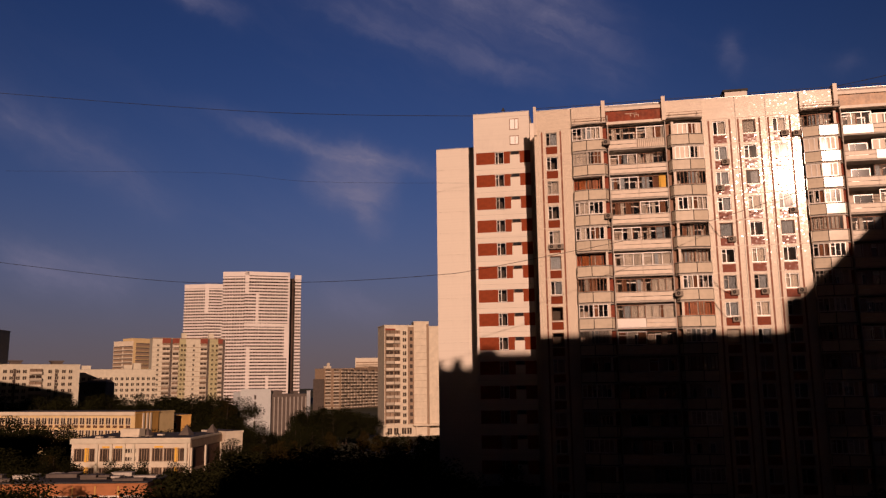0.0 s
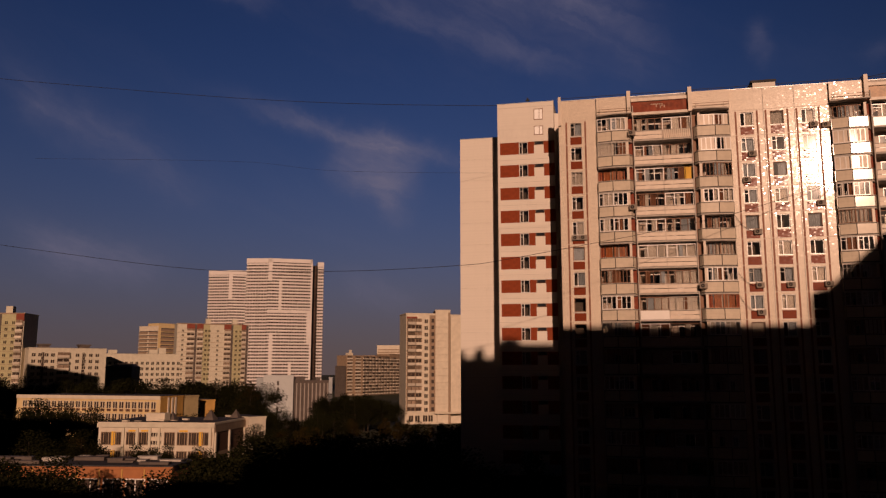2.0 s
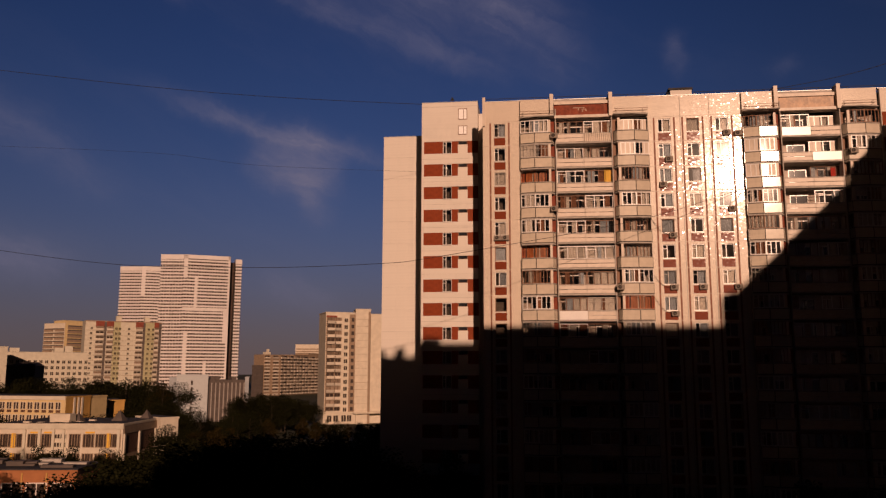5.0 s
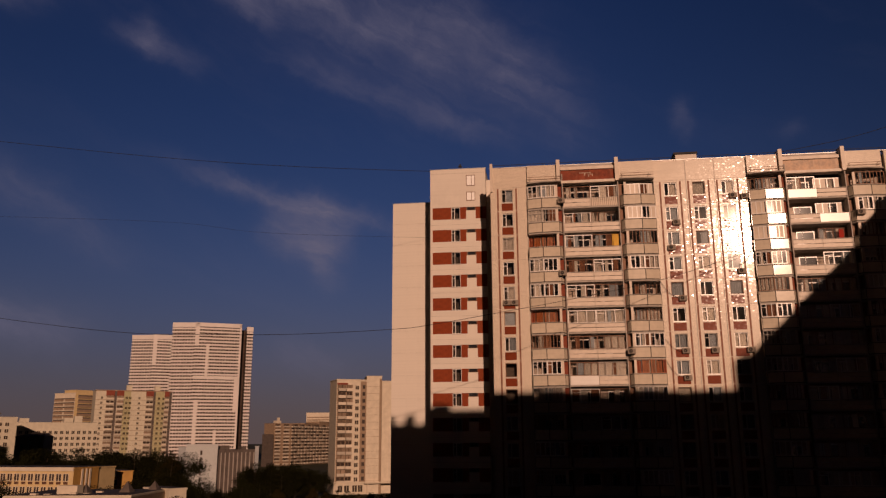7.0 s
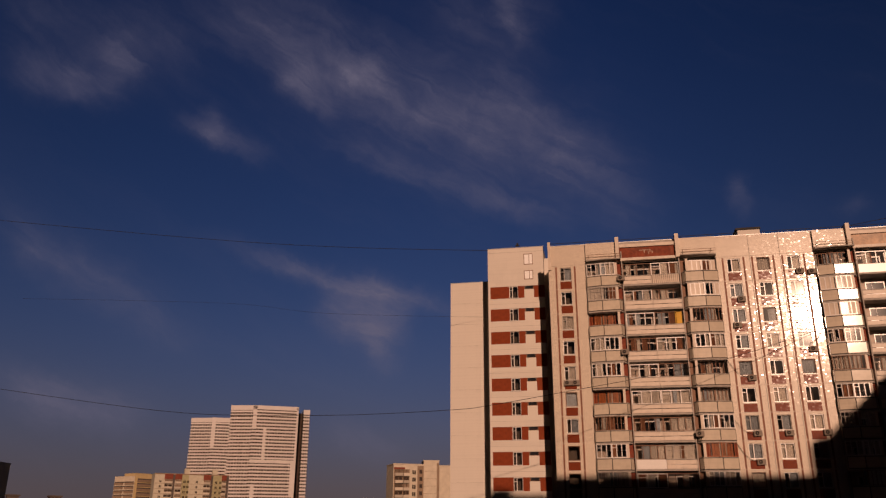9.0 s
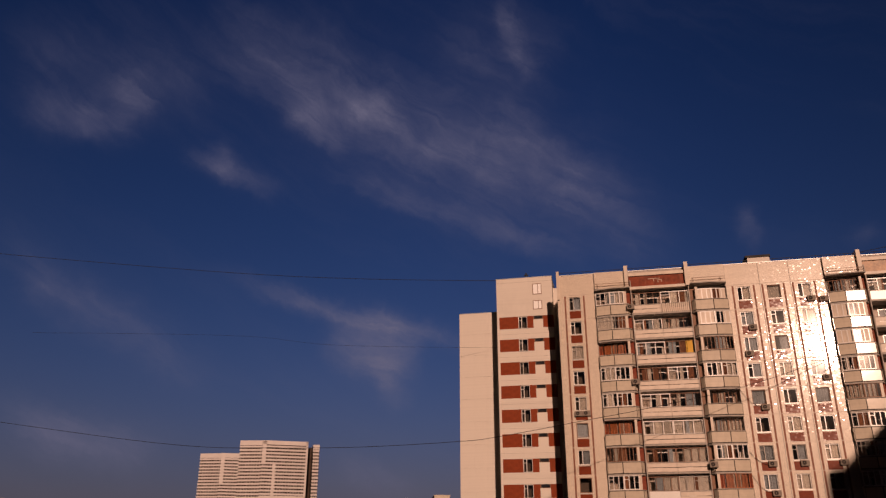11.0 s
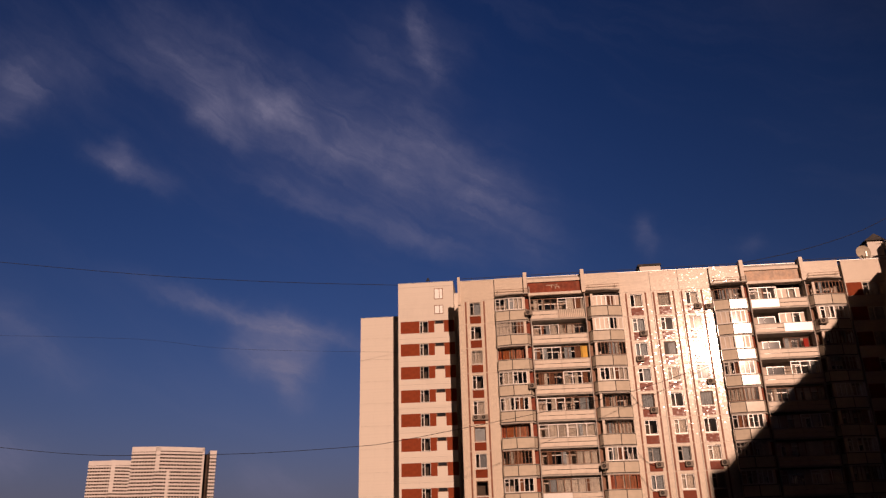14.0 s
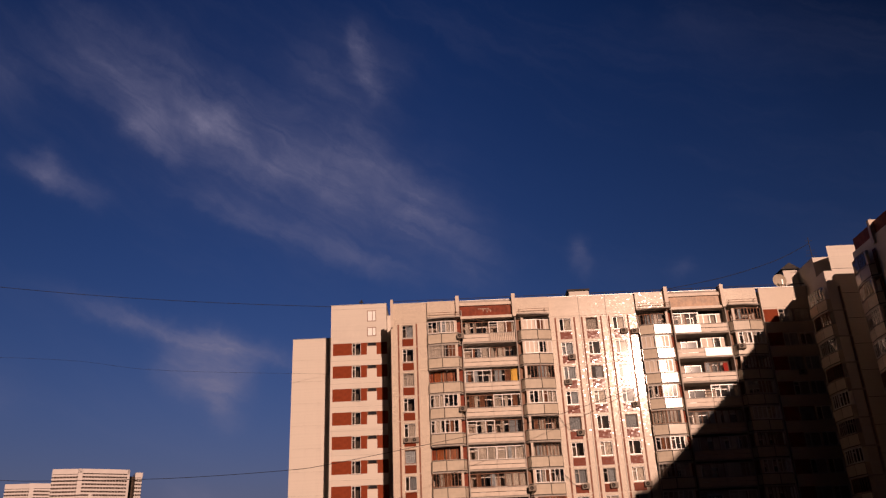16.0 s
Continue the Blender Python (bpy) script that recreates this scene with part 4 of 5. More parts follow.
def far_block(name, label, p, q, depth, height, mat, category="building", top=None):
    """A building whose front runs from p to q in plan; returns its base and the front's length."""
    base = thing(name, (p.x, p.y, 0), label, category, turn=math.atan2(q.y - p.y, q.x - p.x))
    ln = (q - p).length
    part("wall", Mesh().box(0, ln, 0, depth, 0, height).data("wall", mat), base)
    part("roof", Mesh().box(-0.15, ln + 0.15, -0.15, depth + 0.15, height, height + 0.35).data("roof", top or mat), base)
    part("roof_felt", Mesh().box(0.3, ln - 0.3, 0.3, depth - 0.3, height + 0.34, height + 0.42).data("roof_felt", ROOFING), base)
    return base, ln


def window_grid(base, xs, zs, w, h, frame=WHITE, glass=FAR_GLASS, y=0.0, name="window"):
    key = (name, w, h, frame.name)

    def make():
        m = Mesh()
        t = 0.12
        m.casing(-t, w + t, -t, h + t, t, -0.14, 0.02)
        if w > 0.8:
            m.box(w * 0.5 - 0.06, w * 0.5 + 0.06, -0.12, 0, 0, h)
        return m
    me = shared(key, make, frame)
    pane = shared(("far_pane", w, h), lambda: Mesh().box(0, w, -0.06, 0.02, 0, h), glass)
    for z in zs:
        for x in xs:
            part("pane", pane, part(name, me, base, (x, y, z)))


def bands(base, x0, x1, z0, z1, n, share, mat, y=-0.6, name="floor_band", gap=None):
    """One band a storey."""
    st = (z1 - z0) / n
    me = shared((name, round(x1 - x0, 2), round(st, 3), mat.name, y), lambda: Mesh().box(0, x1 - x0, y, 0.1, 0, st * share), mat)
    for k in range(n):
        part(name, me, base, (x0, 0, z0 + k * st))


def steps(a, b, n):
    return [a + (b - a) * (i + 0.5) / n for i in range(n)]


def stacked_balconies(base, x, n, z0, st, w=2.8, mat=FAR_CREAM):
    def make():
        return Mesh().box(0, w, -1.1, -1.0, 0, 1.0).box(0, w, -1.1, 0.1, -0.12, 0).box(0, 0.1, -1.1, 0, 0, 1.0).box(w - 0.1, w, -1.1, 0, 0, 1.0)
    for k in range(n):
        bal = part("balcony", shared(("fbalcony", w), make, FAR_PARAPET), base, (x, 0, z0 + st * k))
        open_one = (k * 7 + int(x * 3)) % 5 < 2
        dy = 0.75 if open_one else 0.0
        part("balcony_window", shared(("fbalcony_window", w, open_one), lambda: Mesh().box(0.1, w * 0.47, -0.95 + dy, 0.05, 1.0, 2.3).box(w * 0.53, w - 0.1, -0.95 + dy, 0.05, 1.0, 2.3), FAR_GLASS if open_one else FAR_LOGGIA), bal)


# unseen blocks beside the view; the first's shade lies on the long white block
far_block("panel_block", "plain panel block beside the view", Vector((-226, 190)), Vector((-199, 190)), 12, 49.5, FAR_WHITE)
far_block("panel_block", "plain panel block beside the view", Vector((-300, 190)), Vector((-247, 190)), 12, 57.0, FAR_WHITE)
# added tower out of view, so that its shade falls on the dark block
far_block("panel_block", "plain panel tower beside the view", Vector((-162, 88)), Vector((-145, 88)), 12, 76.0, FAR_WHITE)
# added block out of view, to shade the trees at the left
far_block("panel_block", "plain panel block beside the view", Vector((-108, 20)), Vector((-73, 22)), 12, 40.0, FAR_WHITE)
# twin high-rises
a, b = polar(-26.1, 806), polar(-24.64, 800)
hr, ln1 = far_block("high_rise", "tall white high-rise with horizontal window bands", a, b, 26, 130.5, FAR_GLASS, top=FAR_TOWER)
bands(hr, -0.3, ln1, 3, 130.8, 41, 0.5, FAR_TOWER)
b2 = b + Vector((math.cos(radians(28)), math.sin(radians(28)))) * 43.5
a2 = Vector(b)
hr2, ln2 = far_block("high_rise", "tall white high-rise with horizontal window bands and vertical strips", a2, b2, 24, 131.0, FAR_GLASS, top=FAR_TOWER)
bands(hr2, 0, ln2, 3, 131.3, 41, 0.5, FAR_TOWER)
for x0, x1, z0, z1 in ((0.2, 4.0, 109, 131), (10.8, 13.5, 80, 111), (40, 43, 131, 131.4), (0.2, ln2, 77.5, 80.5), (38.5, 41.5, 47, 79), (2.5, 6, 12, 58), (22, 24.5, 14, 30), (ln2 - 2, ln2, 3, 131.2), (0, ln2, 127.5, 131.3)):
    part("vertical_strip", Mesh().box(x0, x1, -0.8, 0.1, z0, z1).data("vertical_strip", FAR_TOWER), hr2)
a3 = b2 + Vector((math.cos(radians(28)) * 5.2 - math.sin(radians(28)) * 1.5, math.sin(radians(28)) * 5.2 + math.cos(radians(28)) * 1.5))
hr3, ln3 = far_block("high_rise_wing", "narrow rear wing of the white high-rise", a3, a3 + Vector((math.cos(radians(28)), math.sin(radians(28)))) * 6.0, 18, 128.5, FAR_GLASS, top=FAR_TOWER)
bands(hr3, 0, ln3, 3, 128.8, 40, 0.5, FAR_TOWER)
# dark glass colour stands in for the shade deep in the slot
part("slot_wall", Mesh().box(-8, -0.01, 14, 16, 0, 127.5).data("slot_wall", FAR_GLASS), hr3)
for base, n, w in ((hr, 8, ln1), (hr2, 17, ln2), (hr3, 3, ln3)):
    for x in steps(0, w, n):
        part("mullion", shared(("mullion",), lambda: Mesh().box(-0.13, 0.13, -0.55, 0.1, 3, 127), FAR_TOWER), base, (x, 0, 0))
c, d = polar(-28.62, 880), polar(-27.3, 872)
hs, lns = far_block("high_rise", "second white high-rise behind, with window bands", c, d, 30, 126, FAR_GLASS, top=FAR_TOWER)
bands(hs, -0.3, lns, 3, 126.3, 40, 0.5, FAR_TOWER)
d2 = d + Vector((math.cos(radians(28)), math.sin(radians(28)))) * 26
hs2, lns2 = far_block("high_rise_wing", "side front of the second white high-rise", d, d2, 20, 126.4, FAR_GLASS, top=FAR_TOWER)
bands(hs2, 0, lns2, 3, 126.7, 40, 0.5, FAR_TOWER)
part("vertical_strip", Mesh().box(0, 4, -0.8, 0.1, 96, 126).data("vertical_strip", FAR_TOWER), hs2)
for base, w, z in ((hr, ln1, 130.8), (hs, lns, 126.3), (hs2, lns2, 126.7), (hr3, ln3, 128.8)):
    part("crown_band", Mesh().box(-0.2, w + 0.1, -0.85, 0.1, z - 4.2, z + 0.3).data("crown_band", FAR_TOWER), base)
for base, n, w in ((hs, 8, lns), (hs2, 10, lns2)):
    for x in steps(0, w, n):
        part("mullion", STORE[("mullion",)], base, (x, 0, -2))


def striped_panel_block(label, p, q, depth, height, floors, turns, shade=False):
    """Pale block with green and white strips, balcony stacks and red heads."""
    base, ln = far_block("panel_block", label, p, q, depth, height, FAR_WHITE)
    st = (height - 3) / floors
    x = 0.0
    for share, what in turns:
        w = ln * share
        if what == "g":
            part("green_strip", Mesh().box(x, x + w, -0.12, 0, 0, height - 0.1).data("green_strip", FAR_GREEN), base)
            window_grid(base, steps(x, x + w, 2), [1.2 + st * k for k in range(floors)], 1.2, 1.3, FAR_GREEN, FAR_GLASS, -0.14)
        elif what == "b":
            part("red_head", Mesh().box(x, x + w, -0.3, 0, height - 3.2, height + 0.1).data("red_head", FAR_RED), base)
            stacked_balconies(base, x + 0.2, floors, 0.8, st, w - 0.4)
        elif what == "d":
            # flat strip; the shade of a recess is painted by its dark colour
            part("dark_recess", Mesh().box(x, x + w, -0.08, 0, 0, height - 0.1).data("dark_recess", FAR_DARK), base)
        else:
            window_grid(base, steps(x, x + w, 1), [1.2 + st * k for k in range(floors)], 1.1, 1.2, FAR_WHITE, FAR_GLASS, -0.02)
        x += w
    jm = Mesh()
    for k in range(floors):
        jm.box(0, ln, -0.16, 0, 0.6 + st * k, 0.75 + st * k)
    part("joint", jm.data("joint", FAR_TAN), base)["kind"] = "stuff"
    for f in (0.4, 0.78):
        part("roof_cabin", Mesh().box(ln * f, ln * f + 3, 3, 6, height, height + 3.6).data("roof_cabin", FAR_WHITE), base)
    part("gutter", Mesh().box(0, ln, -0.2, 0, height - 0.2, height + 0.4).data("gutter", FAR_TAN), base)
    return base


p = polar(-30.55, 505)
# the last strip of this block paints its side face in shade
striped_panel_block("seventeen-storey white and pale green panel block with red heads", p, polar(-25.85, 512), 13, 49.0, 16,
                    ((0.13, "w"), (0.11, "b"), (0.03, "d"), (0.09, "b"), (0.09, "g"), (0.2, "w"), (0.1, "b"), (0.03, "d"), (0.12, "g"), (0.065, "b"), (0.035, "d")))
p = polar(-45.3, 425)
striped_panel_block("tall beige and pale green panel block with red heads", p, polar(-39.83, 404), 13.5, 46.2, 15,
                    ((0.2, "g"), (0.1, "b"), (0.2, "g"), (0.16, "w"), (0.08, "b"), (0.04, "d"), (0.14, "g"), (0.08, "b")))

# long white block and its lower neighbour
p, q = polar(-39.45, 396), polar(-34.9, 402)
lw, ln = far_block("long_white_block", "long white panel block with dark square windows", p, q, 12, 30.7, FAR_WHITE)
window_grid(lw, steps(0, ln * 0.32, 4), [2 + 2.8 * k for k in range(10)], 1.5, 1.4, FAR_WHITE)
stacked_balconies(lw, ln * 0.36, 10, 1.6, 2.8, 5.0)
window_grid(lw, steps(ln * 0.55, ln * 0.9, 4), [2 + 2.8 * k for k in range(10)], 1.5, 1.4, FAR_WHITE)
for f in (0.16, 0.68):
    part("stair_strip", Mesh().box(ln * f, ln * f + 1.2, -0.05, 0, 3, 29).data("stair_strip", FAR_GLASS), lw)
    part("roof_cabin", Mesh().box(ln * f - 1, ln * f + 3.4, 2, 6, 30.7, 32.2).box(ln * f - 1.5, ln * f + 3.9, 1.5, 6.5, 32.2, 32.8).data("roof_cabin", FAR_DARK), lw)
p, q = polar(-34.9, 426), polar(-30.3, 430)
ll, ln = far_block("long_white_block", "lower pale panel block with rows of small windows", p, q, 12, 29.0, FAR_WHITE)
window_grid(ll, steps(0, ln, 14), [2 + 2.75 * k for k in range(9)], 1.3, 1.4, FAR_WHITE)
for c0, c1, top in ((1, 5, 31.2), (20, 24, 31.5), (24.5, 28, 32.4)):
    part("roof_cabin", Mesh().box(c0, c1, 2, 6, 29, top).data("roof_cabin", FAR_WHITE), ll)

# low block before the pale ones; shade is painted into its dark colour
p, q = polar(-34.9, 372), polar(-33.3, 368)
db, ln = far_block("dark_block", "dark brown clad block before the pale panel blocks", p, q, 10, 22.3, FAR_DARK)
window_grid(db, steps(0.5, ln - 0.5, 3), [12.5, 15.3, 18.1], 1.2, 1.3, FAR_DARK)

part("ridge", Mesh().hexa([(0, 0, 22.6), (ln, 0, 22.6), (ln, 10, 22.6), (0, 10, 22.6), (ln * 0.5, 3, 24.2), (ln * 0.9, 3, 24.0), (ln * 0.9, 7, 24.0), (ln * 0.5, 7, 24.2)]).data("ridge", FAR_DARK), db)
# yellow block behind
p, q = polar(-32.95, 640), polar(-31.75, 625)
yb, ln = far_block("yellow_block", "cream apartment block with brown balcony bands", p, q, 14, 53.5, FAR_CREAM)
bands(yb, 0.4, ln * 0.45, 4, 51, 16, 0.45, FAR_TAN)
bands(yb, ln * 0.55, ln - 0.4, 4, 51, 16, 0.45, FAR_TAN)
bands(yb, 0.6, ln - 0.6, 5.4, 52.4, 16, 0.25, FAR_DARK, -0.3, "dark_band")
p = q
q = polar(-29.6, 640)
yb2, ln = far_block("yellow_block", "curved yellow block with dark balcony bands", p, q, 14, 55.5, FAR_YELLOW)
bands(yb2, 2, ln, 4, 53, 16, 0.5, FAR_TAN)
bands(yb2, 2.2, ln - 0.2, 5.5, 54.5, 16, 0.3, FAR_DARK, -0.3, "dark_band")

# works building with upright ribs
p, q = polar(-25.2, 348), polar(-22.68, 345)
wk, ln = far_block("works_building", "pale grey works building with a blank front", p, q, 18, 17.8, FAR_GREY)
part("front", Mesh().box(3, ln, -0.4, -0.01, 0, 19.2).data("front", principled("pale_grey_render", (0.42, 0.43, 0.43), 0.75, vary=0.08)), wk)
window_grid(wk, [8.8], [2.0 + 2.6 * k for k in range(6)], 0.7, 1.7, FAR_GREY, FAR_GLASS, -0.4)
window_grid(wk, [1.2], [2.0 + 2.6 * k for k in range(5)], 0.6, 1.6, FAR_GREY, FAR_GLASS, 0.0)
p, q = polar(-22.6, 347), polar(-20.2, 352)
wk2, ln = far_block("works_building", "dark works building with pale upright ribs", p, q, 18, 16.6, FAR_DARK)
for x in steps(0, ln, 9):
    part("rib", shared(("rib",), lambda: Mesh().box(-0.16, 0.16, -0.6, 0, 0, 15.8), principled("pale_rib", (0.34, 0.30, 0.27), 0.7)), wk2, (x, 0, 0))
part("roof_plant", Mesh().box(1, 5, 2, 6, 16.9, 18.6).box(10, 12, 2, 6, 16.9, 18.2).data("roof_plant", FAR_DARK), wk2)
p = polar(-20.25, 340)
wk3, ln = far_block("stair_block", "small white stair block", p, polar(-20.0, 340), 3, 18.0, FAR_GREY)

# banded curved blocks far off
p, q = polar(-19.05, 690), polar(-17.9, 700)
cb, ln = far_block("curved_block", "tan apartment block with rows of balconies", p, q, 14, 34.0, FAR_TAN)
stacked_balconies(cb, 1, 12, 1, 2.75, 5.0, FAR_CREAM)
stacked_balconies(cb, ln * 0.55, 12, 1, 2.75, 5.5, FAR_CREAM)
part("roof_cabin", Mesh().box(4, 9, 3, 7, 34, 36.5).box(6, 7.5, 3, 5, 36.5, 39).data("roof_cabin", FAR_CREAM), cb)
prev = q
for az, dd, z in ((-17.0, 720, 33.6), (-16.0, 745, 34.6), (-14.0, 790, 36.6)):
    q = polar(az, dd)
    cb, ln = far_block("curved_block", "curved tan apartment block with rows of balconies", prev, q, 14, z, FAR_TAN)
    for x in steps(0, ln, max(2, int(ln / 5.5))):
        stacked_balconies(cb, x - 2.2, 12, 1, 2.75, 4.4, FAR_CREAM)
    prev = q
p, q = polar(-16.9, 905), polar(-14.2, 900)
cc, ln = far_block("pale_block", "pale cream apartment block far behind", p, q, 14, 49.5, FAR_CREAM)
bands(cc, 1, ln - 1, 3, 47, 16, 0.4, FAR_TAN)
p, q = polar(-19.65, 680), polar(-19.06, 686)
# separate dark piece: the shaded left edge is painted by its colour
far_block("dark_block", "dark shaded block end", p, q, 3, 25.0, FAR_DARK)

# tall block beside the end slab
p, q = polar(-14.85, 324), polar(-12.75, 327)
mb, ln = far_block("tall_panel_block", "cream tall panel block with glazed balconies", p, q, 12, 43.8, FAR_CREAM)
part("tan_strip", Mesh().box(0.2, 6.5, -0.06, 0, 3.8, 42).data("tan_strip", FAR_TAN), mb)
stacked_balconies(mb, 0.5, 14, 4.2, 2.72, 3.2, FAR_WHITE)
stacked_balconies(mb, 3.9, 14, 4.2, 2.72, 2.4, FAR_CREAM)
window_grid(mb, [7.6], [4.8 + 2.72 * k for k in range(14)], 1.4, 1.5, FAR_WHITE)
# flush strip; the darkness of a recess is put into its tan
part("dark_recess", Mesh().box(9.7, ln, -0.12, 0, 4.2, 43.4).data("dark_recess", FAR_TAN), mb)
window_grid(mb, [10.6], [5.2 + 2.72 * k for k in range(14)], 0.9, 1.3, FAR_DARK, FAR_GLASS, -0.12)
part("podium", Mesh().box(-0.6, ln, -1.2, 0, 0, 4.1).box(-0.8, ln + 9, -1.6, 0, 4.1, 4.7).data("podium", FAR_CREAM), mb)
part("red_head", Mesh().box(0.2, 4.5, -0.3, 0, 42, 42.7).data("red_head", FAR_RED), mb)
window_grid(mb, [1.0, 3.6, 6.8, 9.0], [1.0], 1.8, 2.4, FAR_WHITE, FAR_GLASS, -1.2)
p, q = polar(-12.76, 326.5), polar(-11.7, 327)
mb2, ln2 = far_block("tall_panel_block", "blank cream end of a tall panel block", p, q, 12, 45.3, FAR_CREAM)
part("brown_strip", Mesh().box(ln2 - 0.9, ln2, -0.1, 0, 0, 44.6).data("brown_strip", FAR_TAN), mb2)
for k in range(14):
    part("joint", shared(("end_joint", round(ln2, 2)), lambda: Mesh().box(0, ln2 - 0.9, -0.03, 0, -0.04, 0.04), FAR_TAN), mb2, (0, 0, 5 + 2.8 * k))
p, q = polar(-11.68, 330), polar(-10.0, 332)
far_block("tall_panel_block", "blank cream rear part of a tall panel block", p, q, 12, 43.6, FAR_CREAM)
part("canopy", Mesh().box(ln - 1, ln + 14, -3, 0, 4.0, 4.5).data("canopy", FAR_CREAM), mb)
part("canopy_post", Mesh().box(ln, ln + 0.4, -2.8, -2.4, 0, 4).data("canopy_post", FAR_CREAM), mb)
part("canopy_post", Mesh().box(ln + 12, ln + 12.4, -2.8, -2.4, 0, 4).data("canopy_post", FAR_CREAM), mb)

# yellow school
p, q = polar(-39.9, 253), polar(-31.4, 221)
ys, ln = far_block("yellow_school", "long yellow school with paired dark windows", p, q, 16, 13.9, FAR_YELLOW)
n = 22
for x in steps(2, ln - 1, n):
    window_grid(ys, [x - 0.72, x + 0.06], [1.9, 5.0, 8.1, 11.2], 0.58, 1.6, FAR_CREAM)
    part("under_panel", shared(("under_panel",), lambda: Mesh().box(-0.62, 0.6, -0.08, 0, 0, 0.62), BRICK), ys, (x, 0, 10.35))
part("parapet", Mesh().box(0, ln, -0.3, 0.2, 13.5, 14.4).data("parapet", FAR_CREAM), ys)
p, q = polar(-31.4, 221), polar(-29.95, 228)
ys2, ln = far_block("school_end_block", "ochre end block of the yellow school", p, q, 14, 14.0, FAR_OCHRE)
for x in (3.0, 4.5, 5.8):
    part("pilaster", shared(("pilaster",), lambda: Mesh().box(-0.3, 0.3, -0.2, 0, 0, 14), FAR_CREAM), ys2, (x, 0, 0))
p, q = polar(-29.9, 240), polar(-27.9, 242)
ys3, ln = far_block("school_annex", "low yellow annex of the school", p, q, 10, 12.4, FAR_OCHRE)
part("parapet", Mesh().box(-0.2, ln * 0.5, -0.3, 0, 11.2, 12.8).data("parapet", FAR_CREAM), ys3)
window_grid(ys3, steps(0.5, ln * 0.5, 4), [9.0], 0.8, 1.5, FAR_CREAM)

# white school with yellow panels
p, q = polar(-35.1, 170.5), polar(-27.9, 161)
ws, ln = far_block("white_school", "two-tone white school with yellow panels and a flat roof", p, q, 18, 10.7, FAR_CREAM)
part("cornice", Mesh().box(-0.2, ln + 0.2, -0.35, 0, 10.1, 10.9).data("cornice", FAR_WHITE), ws)
for z in (6.9, 3.4, -0.2):
    for f, kind in ((0.03, "w"), (0.115, "y"), (0.14, "w"), (0.25, "w"), (0.36, "w"), (0.46, "s"), (0.58, "w"), (0.69, "w"), (0.79, "w"), (0.87, "y"), (0.9, "w")):
        if z < 0:
            continue
        if kind == "w":
            window_grid(ws, [ln * f, ln * f + 1.0], [z], 0.86, 2.2, FAR_TAN)
        elif kind == "y":
            part("yellow_panel", shared(("yellow_panel",), lambda: Mesh().box(0, 0.8, -0.1, 0, -0.2, 2.4), YELLOW), ws, (ln * f, 0, z))
        else:
            window_grid(ws, [ln * f, ln * f + 1.1], [z, z + 1.5], 0.9, 0.7, FAR_WHITE)
for f in (0.22, 0.34, 0.45, 0.53, 0.97):
    part("pilaster", shared(("wpilaster",), lambda: Mesh().box(-0.25, 0.25, -0.3, 0, 0, 10), FAR_WHITE), ws, (ln * f, 0, 0))
for f in (0.245, 0.355, 0.685):
    part("yellow_head", shared(("yellow_head",), lambda: Mesh().box(0, 1.7, -0.1, 0, 0, 0.3), YELLOW), ws, (ln * f + 0.4, 0, 9.3))


def turret(x, y, z, s):
    t = thing("roof_turret", (x, y, z), "small grey pyramid-roofed lantern on the school roof", "turret")
    part("base", Mesh().box(-s, s, -s, s, -0.2, 0.3).data("base", FAR_CREAM), t)
    m = Mesh()
    m.v = [(-s, -s, 0.3), (s, -s, 0.3), (s, s, 0.3), (-s, s, 0.3), (0, 0, 2.1 * s)]
    m.f, m.m = [(0, 1, 4), (1, 2, 4), (2, 3, 4), (3, 0, 4), (3, 2, 1, 0)], [0] * 5
    part("pyramid", m.data("pyramid", FAR_DARK), t)


for az, dd, s in ((-30.6, 171, 1.0), (-28.15, 170, 1.15)):
    v = polar(az, dd)
    turret(v.x, v.y, 10.75, s)
along = (q - p).normalized()
v = p + along * (ln - 1.5) + Vector((-along.y, along.x)) * 16.0
turret(v.x, v.y, 10.75, 1.0)
v = polar(-31.5, 170)
thing("roof_cabin", (v.x, v.y, 10.9), "small white roof cabin on the school", "cabin", data=Mesh().box(-2, 2, -1, 1, -0.2, 1.7).data("roof_cabin", FAR_CREAM))
part("brick_side", Mesh().box(ln, ln + 0.12, 0.3, 18, 0, 10.0).data("brick_side", BRICK), ws)
part("white_band", Mesh().box(ln + 0.12, ln + 0.25, 0, 18, 4.6, 5.5).box(ln + 0.12, ln + 0.25, 0, 18, 9.2, 10.6).data("white_band", FAR_TAN), ws)
for y in (0.3, 7.8, 16.6):
    part("white_post", shared(("white_post",), lambda: Mesh().box(0, 0.3, -0.3, 0.3, 0, 9.2), FAR_CREAM), ws, (ln + 0.12, y, 0))
p, q = polar(-25.6, 176), polar(-24.5, 178)
wsc, ln = far_block("school_annex", "low white school annex among trees", p, q, 10, 10.9, FAR_CREAM)
window_grid(wsc, [0.8, 2.4], [6.0], 1.1, 2.2, FAR_WHITE)

# orange kindergarten near by
p, q = polar(-47.0, 131.5), polar(-30.5, 111.5)
og, ln = far_block("orange_kindergarten", "low orange building with white windows and a cluttered dark roof", p, q, 8, 8.2, ORANGE)
part("roof_sheet", Mesh().box(-0.3, ln + 0.3, -0.4, 8, 8.56, 8.7).data("roof_sheet", ROOFING), og)
